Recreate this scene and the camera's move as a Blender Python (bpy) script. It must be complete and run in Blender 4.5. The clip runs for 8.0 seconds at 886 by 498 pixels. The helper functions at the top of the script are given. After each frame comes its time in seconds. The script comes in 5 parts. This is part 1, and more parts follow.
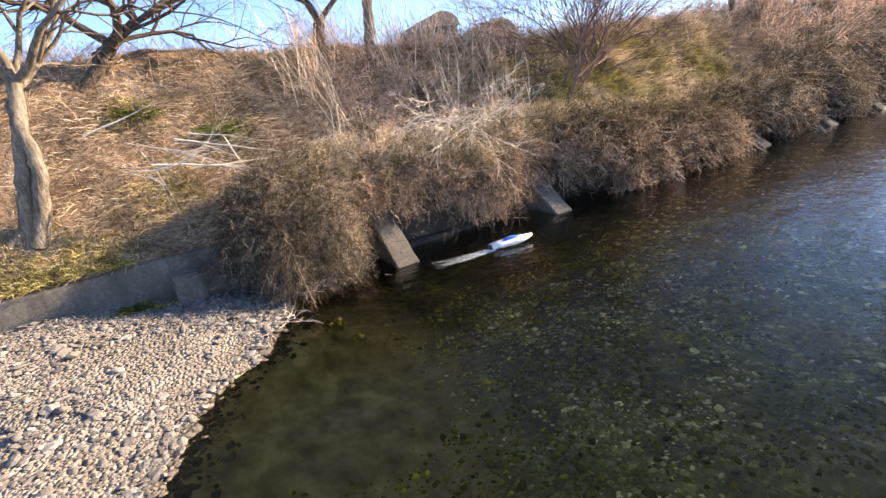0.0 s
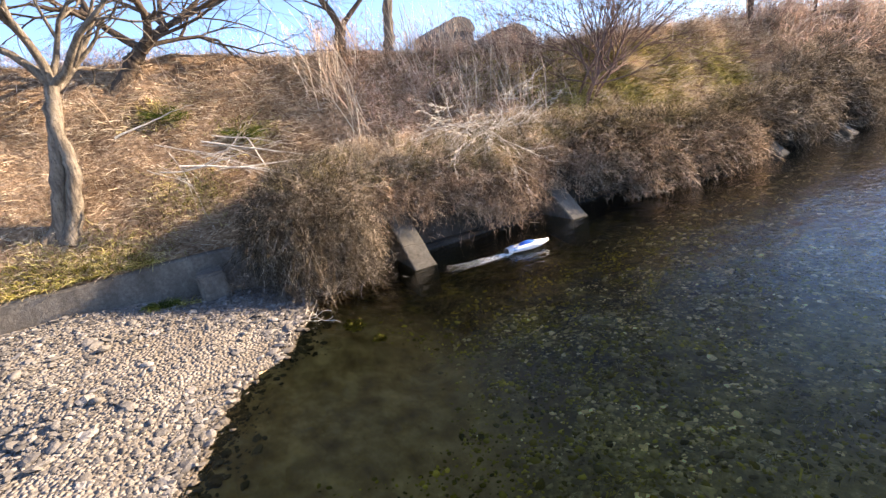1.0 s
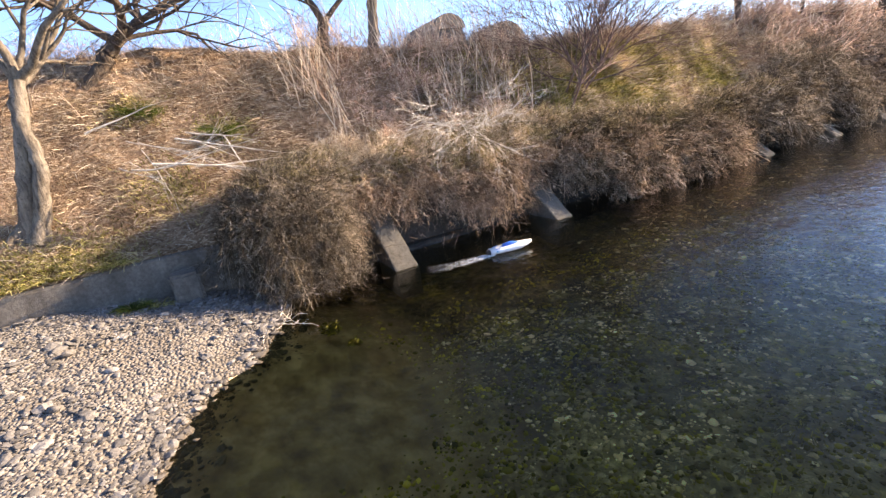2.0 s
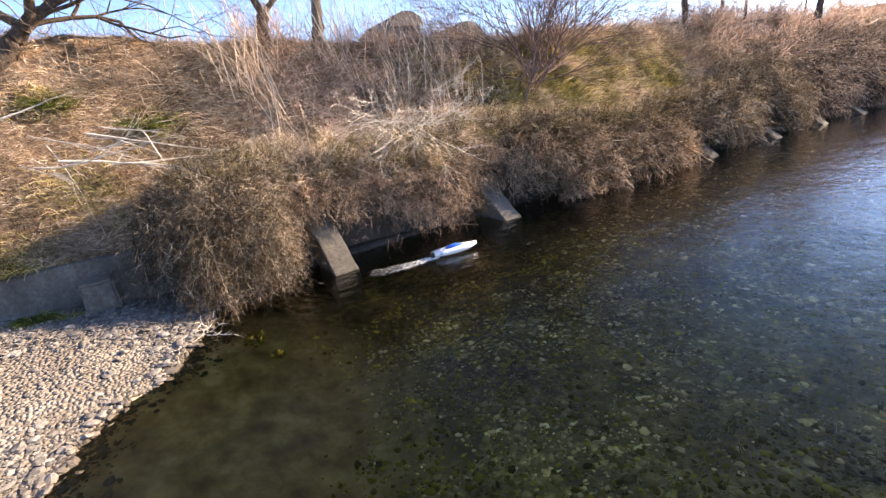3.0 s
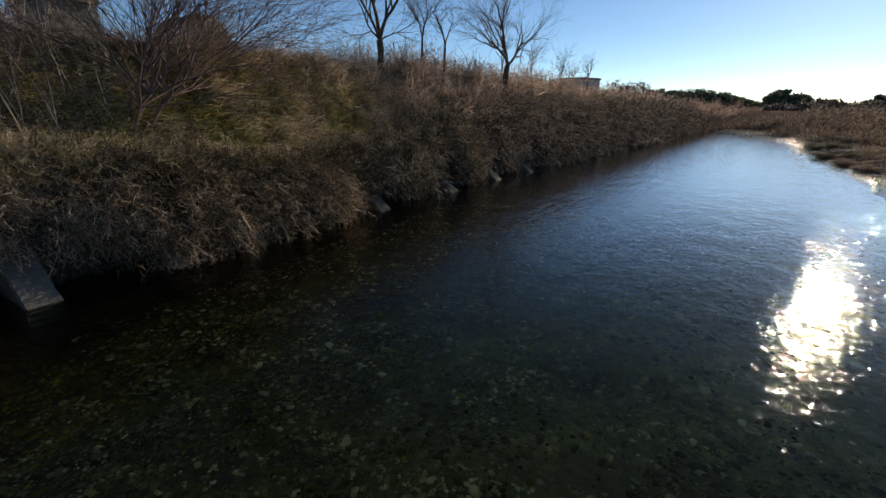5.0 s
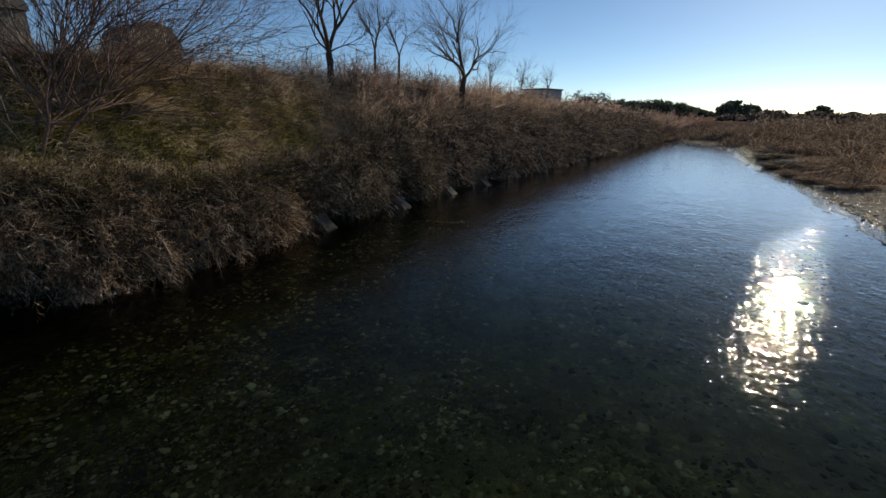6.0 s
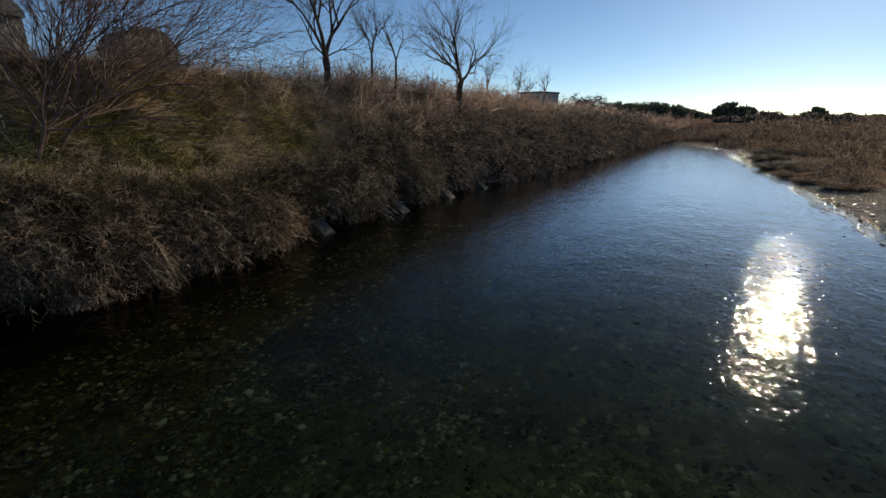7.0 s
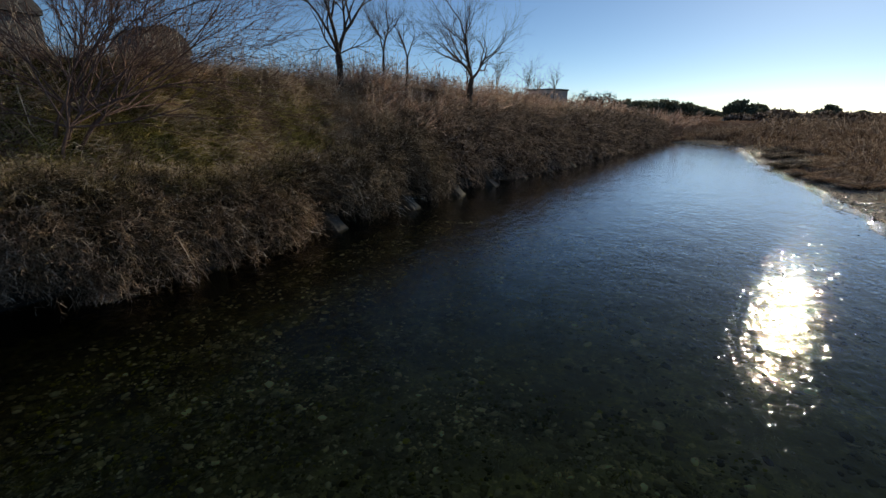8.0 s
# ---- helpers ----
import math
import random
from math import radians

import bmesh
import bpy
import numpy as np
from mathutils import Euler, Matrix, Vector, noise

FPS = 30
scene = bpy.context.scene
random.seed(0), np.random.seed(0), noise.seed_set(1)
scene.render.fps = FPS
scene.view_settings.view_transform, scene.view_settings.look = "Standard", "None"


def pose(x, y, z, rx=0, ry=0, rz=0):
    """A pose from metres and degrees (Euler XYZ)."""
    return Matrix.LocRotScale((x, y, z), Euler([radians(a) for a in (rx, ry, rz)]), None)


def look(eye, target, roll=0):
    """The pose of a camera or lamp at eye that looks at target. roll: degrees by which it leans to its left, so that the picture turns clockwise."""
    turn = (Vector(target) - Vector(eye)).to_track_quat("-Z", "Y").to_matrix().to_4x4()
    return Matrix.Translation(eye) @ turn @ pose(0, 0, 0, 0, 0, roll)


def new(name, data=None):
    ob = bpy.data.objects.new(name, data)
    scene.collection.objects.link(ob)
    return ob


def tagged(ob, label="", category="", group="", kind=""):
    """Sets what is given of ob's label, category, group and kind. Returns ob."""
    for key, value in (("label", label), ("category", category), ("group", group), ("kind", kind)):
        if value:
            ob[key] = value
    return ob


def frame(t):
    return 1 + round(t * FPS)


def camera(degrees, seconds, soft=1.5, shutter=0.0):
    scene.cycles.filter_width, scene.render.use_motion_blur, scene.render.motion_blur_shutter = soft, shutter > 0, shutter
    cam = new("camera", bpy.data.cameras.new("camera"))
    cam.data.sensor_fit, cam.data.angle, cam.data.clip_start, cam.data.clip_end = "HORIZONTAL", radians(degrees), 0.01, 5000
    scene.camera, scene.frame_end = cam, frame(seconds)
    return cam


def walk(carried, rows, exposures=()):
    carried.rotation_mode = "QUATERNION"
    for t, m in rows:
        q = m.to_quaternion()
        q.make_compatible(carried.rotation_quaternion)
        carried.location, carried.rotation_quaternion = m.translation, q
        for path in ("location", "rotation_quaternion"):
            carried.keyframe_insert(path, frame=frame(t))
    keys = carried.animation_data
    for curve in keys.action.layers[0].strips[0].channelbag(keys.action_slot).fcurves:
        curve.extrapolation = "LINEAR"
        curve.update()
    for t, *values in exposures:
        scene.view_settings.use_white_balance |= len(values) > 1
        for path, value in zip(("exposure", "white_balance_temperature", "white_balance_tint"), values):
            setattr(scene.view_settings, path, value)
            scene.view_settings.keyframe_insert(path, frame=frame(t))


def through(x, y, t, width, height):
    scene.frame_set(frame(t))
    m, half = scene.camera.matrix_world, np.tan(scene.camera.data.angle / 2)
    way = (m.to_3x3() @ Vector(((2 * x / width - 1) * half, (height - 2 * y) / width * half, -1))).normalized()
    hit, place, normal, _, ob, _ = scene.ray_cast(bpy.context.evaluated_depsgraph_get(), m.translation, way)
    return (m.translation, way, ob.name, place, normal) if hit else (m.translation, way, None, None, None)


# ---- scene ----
# ---- camera and walk ----
cam = camera(89.0, 8.0, soft=1.4)
PATH = [
    (0.0, (5.587, -2.47, 2.09), (1.296, -0.363, 0.625), 10.39),
    (0.5, (5.629, -2.625, 2.137), (1.27, -0.625, 0.723), 10.07),
    (1.0, (5.624, -2.599, 2.13), (1.272, -0.579, 0.721), 9.83),
    (2.3, (5.59, -2.353, 2.121), (1.313, -0.22, 0.652), 9.16),
    (2.5, (5.592, -2.316, 2.087), (1.344, -0.125, 0.618), 9.15),
    (3.0, (5.556, -1.982, 2.031), (1.432, 0.412, 0.528), 8.53),
    (3.5, (5.521, -1.291, 1.98), (1.677, 1.501, 0.422), 6.99),
    (4.0, (5.601, -0.257, 1.968), (2.208, 3.056, 0.383), 4.53),
    (4.5, (5.901, 0.719, 2.091), (2.999, 4.471, 0.51), 1.88),
    (5.0, (6.194, 1.349, 2.264), (3.653, 5.371, 0.726), -0.04),
    (6.5, (6.393, 1.95, 2.4), (4.144, 6.179, 0.967), 0.0),
    (7.0, (6.381, 1.918, 2.397), (4.116, 6.145, 0.982), 0.2),
    (7.5, (6.347, 1.847, 2.407), (4.05, 6.055, 0.988), 0.13),
    (8.0, (6.317, 1.794, 2.406), (3.991, 5.978, 0.963), 0.1),
]
# roll in PATH is the camera's lean to its right
walk(cam, [(t, look(eye, target, -roll)) for t, eye, target, roll in PATH],
     exposures=[(0.0, 2.05, 7400, 17), (1.2, 2.05, 7400, 17), (3.0, 2.03, 7400, 19), (3.6, 1.8, 7050, 15), (4.1, 1.12, 6700, 9), (4.5, 0.2, 6650, 5), (5.0, -0.18, 6750, 3), (6.5, -0.4, 6800, 3), (8.0, -0.4, 6800, 3)])

# ---- daylight: a low winter sun up the river ----
SUN_AZ, SUN_EL = radians(10.5), radians(21.0)
world = bpy.data.worlds.new("sky")
scene.world = world
world.use_nodes = True
wn = world.node_tree
sky = wn.nodes.new("ShaderNodeTexSky")
sky.sky_type = "NISHITA"
sky.sun_disc = False
sky.sun_elevation, sky.sun_rotation = SUN_EL, SUN_AZ
sky.air_density, sky.dust_density, sky.ozone_density = 0.62, 0.1, 3.7
wn.nodes["Background"].inputs["Strength"].default_value = 0.13
wn.links.new(sky.outputs["Color"], wn.nodes["Background"].inputs["Color"])
sun_data = bpy.data.lights.new("sun", "SUN")
sun_data.energy, sun_data.angle, sun_data.color = 5.0, radians(0.53), (1.0, 0.85, 0.64)
sun = new("sun", sun_data)
toward = Vector((math.sin(SUN_AZ) * math.cos(SUN_EL), math.cos(SUN_AZ) * math.cos(SUN_EL), math.sin(SUN_EL)))
sun.matrix_world = look(toward * 50, (0, 0, 0))


# ---- materials ----
def shade(name, rough=0.8, spec=0.3):
    m = bpy.data.materials.new(name)
    m.use_nodes = True
    nt = m.node_tree
    b = nt.nodes["Principled BSDF"]
    b.inputs["Roughness"].default_value = rough
    b.inputs["Specular IOR Level"].default_value = spec
    return m, nt, b


def node(nt, kind, **inputs):
    n = nt.nodes.new(kind)
    for key, value in inputs.items():
        n.inputs[key.replace("_", " ")].default_value = value
    return n


def ramp(nt, fac, stops, mode="LINEAR"):
    r = nt.nodes.new("ShaderNodeValToRGB")
    r.color_ramp.interpolation = mode
    els = r.color_ramp.elements
    while len(els) < len(stops):
        els.new(0.5)
    for e, (pos, col) in zip(els, stops):
        e.position, e.color = pos, (*col, 1)
    nt.links.new(fac, r.inputs["Fac"])
    return r.outputs["Color"]


def mix(nt, a, b, fac, mode="MIX"):
    n = nt.nodes.new("ShaderNodeMix")
    n.data_type, n.blend_type = "RGBA", mode
    for sock, v in ((n.inputs["Factor"], fac), (n.inputs["A"], a), (n.inputs["B"], b)):
        if isinstance(v, (int, float)):
            sock.default_value = v
        elif isinstance(v, tuple):
            sock.default_value = (*v, 1)
        else:
            nt.links.new(v, sock)
    return n.outputs["Result"]


def coords(nt, scale=(1, 1, 1)):
    geo = nt.nodes.new("ShaderNodeNewGeometry")
    mp = nt.nodes.new("ShaderNodeMapping")
    mp.inputs["Scale"].default_value = scale
    nt.links.new(geo.outputs["Position"], mp.inputs["Vector"])
    return mp.outputs["Vector"]


def noise_tex(nt, scale, detail=4, rough=0.55, stretch=(1, 1, 1)):
    n = node(nt, "ShaderNodeTexNoise", Scale=scale, Detail=detail, Roughness=rough)
    nt.links.new(coords(nt, stretch), n.inputs["Vector"])
    return n.outputs["Fac"]


def bump(nt, b, height_out, strength, distance):
    n = node(nt, "ShaderNodeBump", Strength=strength, Distance=distance)
    nt.links.new(height_out, n.inputs["Height"])
    nt.links.new(n.outputs["Normal"], b.inputs["Normal"])
    return n


def fibre(name, stops, rough=0.8, through=0.3):
    """Dry stems, blades and twigs: each strand takes its own tone."""
    m, nt, b = shade(name, 1.0, 0.0)
    geo = nt.nodes.new("ShaderNodeNewGeometry")
    tone = ramp(nt, geo.outputs["Random Per Island"], stops)
    patch = ramp(nt, noise_tex(nt, 2.1, 4), [(0.32, (0.5, 0.5, 0.48)), (0.5, (1.0, 0.99, 0.96)), (0.68, (1.55, 1.46, 1.32))])
    col = mix(nt, tone, patch, 1.0, "MULTIPLY")
    nt.links.new(col, b.inputs["Base Color"])
    if through:
        tr = nt.nodes.new("ShaderNodeBsdfTranslucent")
        nt.links.new(col, tr.inputs["Color"])
        ms = nt.nodes.new("ShaderNodeMixShader")
        ms.inputs["Fac"].default_value = through
        nt.links.new(b.outputs["BSDF"], ms.inputs[1])
        nt.links.new(tr.outputs["BSDF"], ms.inputs[2])
        nt.links.new(ms.outputs["Shader"], nt.nodes["Material Output"].inputs["Surface"])
    return m


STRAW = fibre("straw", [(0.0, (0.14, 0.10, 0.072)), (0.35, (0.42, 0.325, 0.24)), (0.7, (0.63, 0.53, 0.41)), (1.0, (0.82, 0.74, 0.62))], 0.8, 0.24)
RUSSET = fibre("russet_stems", [(0.0, (0.07, 0.045, 0.033)), (0.4, (0.22, 0.155, 0.115)), (0.75, (0.42, 0.32, 0.245)), (1.0, (0.72, 0.61, 0.50))], 0.8, 0.24)
TWIG = fibre("brush_twigs", [(0.0, (0.035, 0.029, 0.023)), (0.45, (0.12, 0.098, 0.076)), (0.75, (0.29, 0.243, 0.196)), (1.0, (0.64, 0.57, 0.49))], 0.8, 0.24)
# a darker copy of the brush twigs: shade put into the colour
SHADETWIG = fibre("shade_toned_twigs", [(0.0, (0.018, 0.014, 0.009)), (0.5, (0.06, 0.047, 0.03)), (0.8, (0.15, 0.123, 0.09)), (1.0, (0.34, 0.29, 0.23))], 0.75, 0.34)
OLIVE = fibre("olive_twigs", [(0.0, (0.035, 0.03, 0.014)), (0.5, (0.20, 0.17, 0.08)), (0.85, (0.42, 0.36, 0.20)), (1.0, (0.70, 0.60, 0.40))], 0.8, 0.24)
GREEN = fibre("green_grass", [(0.0, (0.04, 0.044, 0.012)), (0.5, (0.27, 0.25, 0.07)), (1.0, (0.70, 0.62, 0.30))], 0.7, 0.32)
LUSH = fibre("lush_grass", [(0.0, (0.03, 0.045, 0.010)), (0.5, (0.085, 0.125, 0.025)), (1.0, (0.20, 0.23, 0.07))], 0.7, 0.35)
WEED = fibre("bed_algae", [(0.0, (0.07, 0.06, 0.014)), (0.45, (0.20, 0.175, 0.035)), (0.85, (0.36, 0.32, 0.055)), (1.0, (0.62, 0.56, 0.13))], 0.7, 0.1)
SPECK = fibre("pale_bed_growth", [(0.0, (0.12, 0.12, 0.06)), (0.4, (0.36, 0.34, 0.22)), (1.0, (0.80, 0.76, 0.60))], 0.7, 0.1)
PALE = fibre("pale_reeds", [(0.0, (0.42, 0.31, 0.225)), (0.5, (0.66, 0.53, 0.42)), (1.0, (0.84, 0.76, 0.64))], 0.8, 0.24)
CREST = fibre("crest_weeds", [(0.0, (0.15, 0.09, 0.072)), (0.4, (0.45, 0.305, 0.245)), (0.75, (0.70, 0.54, 0.45)), (1.0, (0.84, 0.72, 0.63))], 0.8, 0.24)
FARBRUSH = fibre("far_brush", [(0.0, (0.04, 0.032, 0.028)), (0.5, (0.16, 0.126, 0.106)), (1.0, (0.52, 0.44, 0.385))], 0.8, 0.24)
# near-black filler tone that darkens the brush's inside as shade would
CORE = fibre("brush_shade_core", [(0.0, (0.022, 0.016, 0.011)), (0.6, (0.06, 0.043, 0.03)), (1.0, (0.12, 0.088, 0.06))], 0.8, 0.24)
# evergreen tones lifted: haze of the distance put into the colour
HAZEPINE = fibre("evergreen", [(0.0, (0.08, 0.09, 0.07)), (0.6, (0.15, 0.165, 0.12)), (1.0, (0.26, 0.26, 0.19))], 0.8, 0.24)


def bark(name, lo, hi, spots):
    m, nt, b = shade(name, 0.85, 0.2)
    base = ramp(nt, noise_tex(nt, 14, 7, 0.68, (1, 1, 0.22)), [(0.36, lo), (0.64, hi)])
    col = mix(nt, base, spots, ramp(nt, noise_tex(nt, 26, 3), [(0.55, (0, 0, 0)), (0.7, (0.7, 0.7, 0.7))]))
    nt.links.new(col, b.inputs["Base Color"])
    bump(nt, b, noise_tex(nt, 34, 6, 0.65, (1, 1, 0.25)), 1.0, 0.025)
    return m


BARK_PALE = bark("pale_bark", (0.085, 0.068, 0.053), (0.26, 0.22, 0.175), (0.05, 0.042, 0.034))
BARK_DARK = bark("dark_bark", (0.045, 0.035, 0.028), (0.12, 0.09, 0.07), (0.17, 0.14, 0.10))
BARK_RED = bark("reddish_bark", (0.10, 0.062, 0.05), (0.26, 0.17, 0.14), (0.06, 0.042, 0.036))
DEADWOOD = bark("bleached_wood", (0.52, 0.45, 0.37), (0.84, 0.77, 0.67), (0.34, 0.29, 0.23))

SOIL, nt, b = shade("litter_soil", 1.0, 0.0)
c1 = ramp(nt, noise_tex(nt, 14, 8, 0.7), [(0.3, (0.09, 0.062, 0.043)), (0.5, (0.30, 0.215, 0.15)), (0.68, (0.54, 0.42, 0.31))])
c2 = ramp(nt, noise_tex(nt, 1.1, 4), [(0.38, (0.60, 0.55, 0.5)), (0.62, (1.1, 1.05, 1.0))])
nt.links.new(mix(nt, c1, c2, 1.0, "MULTIPLY"), b.inputs["Base Color"])
bump(nt, b, noise_tex(nt, 30, 8, 0.7), 1.0, 0.05)

HEATH, nt, b = shade("far_heath", 1.0, 0.0)
nt.links.new(ramp(nt, noise_tex(nt, 0.35, 6, 0.7), [(0.35, (0.09, 0.058, 0.042)), (0.65, (0.26, 0.17, 0.125))]), b.inputs["Base Color"])

BED, nt, b = shade("river_bed", 0.9, 0.2)
vor = node(nt, "ShaderNodeTexVoronoi", Scale=6.5)
nt.links.new(coords(nt), vor.inputs["Vector"])
c1 = ramp(nt, noise_tex(nt, 9.0, 8, 0.78), [(0.37, (0.035, 0.028, 0.014)), (0.46, (0.075, 0.062, 0.034)), (0.55, (0.17, 0.145, 0.085)), (0.64, (0.40, 0.345, 0.23))])
weed = ramp(nt, noise_tex(nt, 0.9, 5, 0.65), [(0.52, (0, 0, 0)), (0.66, (0.85, 0.85, 0.85))])
c2 = mix(nt, c1, ramp(nt, noise_tex(nt, 10, 6, 0.7), [(0.36, (0.028, 0.026, 0.008)), (0.52, (0.17, 0.152, 0.045)), (0.66, (0.52, 0.46, 0.17))]), weed)
c2 = mix(nt, c2, ramp(nt, noise_tex(nt, 1.9, 5, 0.65), [(0.36, (0.38, 0.37, 0.33)), (0.5, (1.05, 1.03, 0.95)), (0.66, (2.0, 1.92, 1.6))]), 1.0, "MULTIPLY")
# brown silt settles in the slack water below the gravel bar
gap = nt.nodes.new("ShaderNodeVectorMath")
gap.operation = "DISTANCE"
gap.inputs[1].default_value = (1.7, -2.3, -0.4)
nt.links.new(coords(nt), gap.inputs[0])
wob = node(nt, "ShaderNodeMath")
wob.operation = "MULTIPLY_ADD"
wob.inputs[1].default_value = 2.4
nt.links.new(noise_tex(nt, 1.0, 5, 0.6), wob.inputs[0])
nt.links.new(gap.outputs["Value"], wob.inputs[2])
silt = ramp(nt, noise_tex(nt, 4, 6, 0.6), [(0.3, (0.16, 0.105, 0.058)), (0.5, (0.30, 0.21, 0.12)), (0.68, (0.52, 0.38, 0.24))])
thin = node(nt, "ShaderNodeMapRange")
thin.inputs["From Min"].default_value, thin.inputs["From Max"].default_value = 2.3, 3.5
nt.links.new(wob.outputs[0], thin.inputs["Value"])
# shade and bank reflection painted as a dark belt; pale pebbles, lifted for haze, towards mid-stream
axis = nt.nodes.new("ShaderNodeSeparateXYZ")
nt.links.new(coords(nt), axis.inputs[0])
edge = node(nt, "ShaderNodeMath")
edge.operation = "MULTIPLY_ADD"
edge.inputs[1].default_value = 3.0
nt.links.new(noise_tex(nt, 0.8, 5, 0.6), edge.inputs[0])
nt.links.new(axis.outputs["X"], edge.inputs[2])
bank_shade = node(nt, "ShaderNodeMapRange")
bank_shade.inputs["From Min"].default_value, bank_shade.inputs["From Max"].default_value = 2.0, 4.2
nt.links.new(edge.outputs[0], bank_shade.inputs["Value"])
mid_lift = node(nt, "ShaderNodeMapRange")
mid_lift.inputs["From Min"].default_value, mid_lift.inputs["From Max"].default_value = 3.6, 9.0
nt.links.new(edge.outputs[0], mid_lift.inputs["Value"])
# bed colour darkened along the bank to hold its shade
c3 = mix(nt, mix(nt, c2, (0.36, 0.36, 0.22), 1.0, "MULTIPLY"), c2, bank_shade.outputs["Result"])
c3 = mix(nt, c3, mix(nt, c2, (0.34, 0.285, 0.19), 1.0, "ADD"), mid_lift.outputs["Result"])
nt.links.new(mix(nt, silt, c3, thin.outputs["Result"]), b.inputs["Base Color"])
bump(nt, b, vor.outputs["Distance"], 0.7, 0.08)

GRAVEL, nt, b = shade("gravel_ground", 0.95, 0.05)
vor = node(nt, "ShaderNodeTexVoronoi", Scale=28)
nt.links.new(coords(nt), vor.inputs["Vector"])
c1 = mix(nt, ramp(nt, vor.outputs["Color"], [(0.2, (0.22, 0.20, 0.18)), (0.8, (0.31, 0.284, 0.258))]), (0.18, 0.163, 0.145), ramp(nt, vor.outputs["Distance"], [(0.3, (0, 0, 0)), (0.62, (1, 1, 1))]))
nt.links.new(mix(nt, c1, ramp(nt, noise_tex(nt, 1.5, 4), [(0.4, (0.75, 0.72, 0.68)), (0.65, (1.1, 1.08, 1.05))]), 1.0, "MULTIPLY"), b.inputs["Base Color"])
bump(nt, b, vor.outputs["Distance"], 1.0, -0.03)

STONE, nt, b = shade("river_stone", 0.9, 0.12)
info = nt.nodes.new("ShaderNodeObjectInfo")
geo = nt.nodes.new("ShaderNodeNewGeometry")
rnd = node(nt, "ShaderNodeMath")
rnd.operation = "ADD"
nt.links.new(info.outputs["Random"], rnd.inputs[0])
nt.links.new(geo.outputs["Random Per Island"], rnd.inputs[1])
fr = node(nt, "ShaderNodeMath")
fr.operation = "FRACT"
nt.links.new(rnd.outputs[0], fr.inputs[0])
tone = ramp(nt, fr.outputs[0], [(0.0, (0.095, 0.091, 0.087)), (0.3, (0.145, 0.138, 0.131)), (0.7, (0.195, 0.186, 0.177)), (1.0, (0.29, 0.278, 0.265))])
speck = mix(nt, tone, ramp(nt, noise_tex(nt, 45, 5, 0.6), [(0.3, (0.7, 0.68, 0.66)), (0.7, (1.1, 1.08, 1.06))]), 1.0, "MULTIPLY")
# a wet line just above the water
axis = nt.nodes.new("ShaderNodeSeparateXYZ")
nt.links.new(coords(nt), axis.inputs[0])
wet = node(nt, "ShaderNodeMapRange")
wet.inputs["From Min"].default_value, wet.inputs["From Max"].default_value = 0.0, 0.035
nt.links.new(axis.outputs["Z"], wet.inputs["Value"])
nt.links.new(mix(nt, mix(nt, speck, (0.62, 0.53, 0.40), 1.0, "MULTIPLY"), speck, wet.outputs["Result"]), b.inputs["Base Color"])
bump(nt, b, noise_tex(nt, 70, 4), 0.4, 0.008)

MOSSY, nt, b = shade("drowned_stone", 0.8, 0.06)
geo = nt.nodes.new("ShaderNodeNewGeometry")
tone = ramp(nt, geo.outputs["Random Per Island"], [(0.0, (0.10, 0.085, 0.052)), (0.4, (0.26, 0.22, 0.145)), (0.8, (0.52, 0.45, 0.32)), (1.0, (0.88, 0.80, 0.66))])
tone = mix(nt, tone, ramp(nt, noise_tex(nt, 1.6, 5, 0.65), [(0.36, (0.6, 0.57, 0.5)), (0.5, (1.25, 1.2, 1.1)), (0.64, (2.3, 2.2, 1.95))]), 1.0, "MULTIPLY")
nt.links.new(mix(nt, tone, (0.15, 0.14, 0.03), ramp(nt, noise_tex(nt, 3.5, 5), [(0.5, (0, 0, 0)), (0.66, (0.75, 0.75, 0.75))])), b.inputs["Base Color"])

WETSTONE, nt, b = shade("wet_stone", 0.16, 0.9)
geo = nt.nodes.new("ShaderNodeNewGeometry")
nt.links.new(ramp(nt, geo.outputs["Random Per Island"], [(0.0, (0.03, 0.027, 0.022)), (0.6, (0.10, 0.09, 0.075)), (1.0, (0.24, 0.215, 0.18))]), b.inputs["Base Color"])
bump(nt, b, noise_tex(nt, 30, 4), 0.4, 0.01)

CONCRETE, nt, b = shade("old_concrete", 0.88, 0.25)
c1 = ramp(nt, noise_tex(nt, 2.2, 6, 0.65), [(0.3, (0.075, 0.069, 0.06)), (0.7, (0.16, 0.149, 0.132))])
c2 = ramp(nt, noise_tex(nt, 22, 6, 0.7), [(0.35, (0.62, 0.60, 0.57)), (0.65, (1.1, 1.09, 1.06))])
streak = ramp(nt, noise_tex(nt, 5, 4, 0.6, (1, 1, 0.15)), [(0.45, (0, 0, 0)), (0.7, (0.6, 0.6, 0.6))])
nt.links.new(mix(nt, mix(nt, c1, c2, 1.0, "MULTIPLY"), (0.10, 0.095, 0.08), streak), b.inputs["Base Color"])
bump(nt, b, noise_tex(nt, 35, 7, 0.7), 0.7, 0.012)

# damp tone, darkened further for the shade under the overhanging brush
DAMPSHADE, nt, b = shade("damp_shaded_concrete", 0.8, 0.3)
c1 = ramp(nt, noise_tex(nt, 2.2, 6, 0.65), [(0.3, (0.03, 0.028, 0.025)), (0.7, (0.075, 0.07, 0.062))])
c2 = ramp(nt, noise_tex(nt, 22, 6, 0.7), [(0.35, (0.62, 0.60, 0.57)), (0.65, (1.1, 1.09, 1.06))])
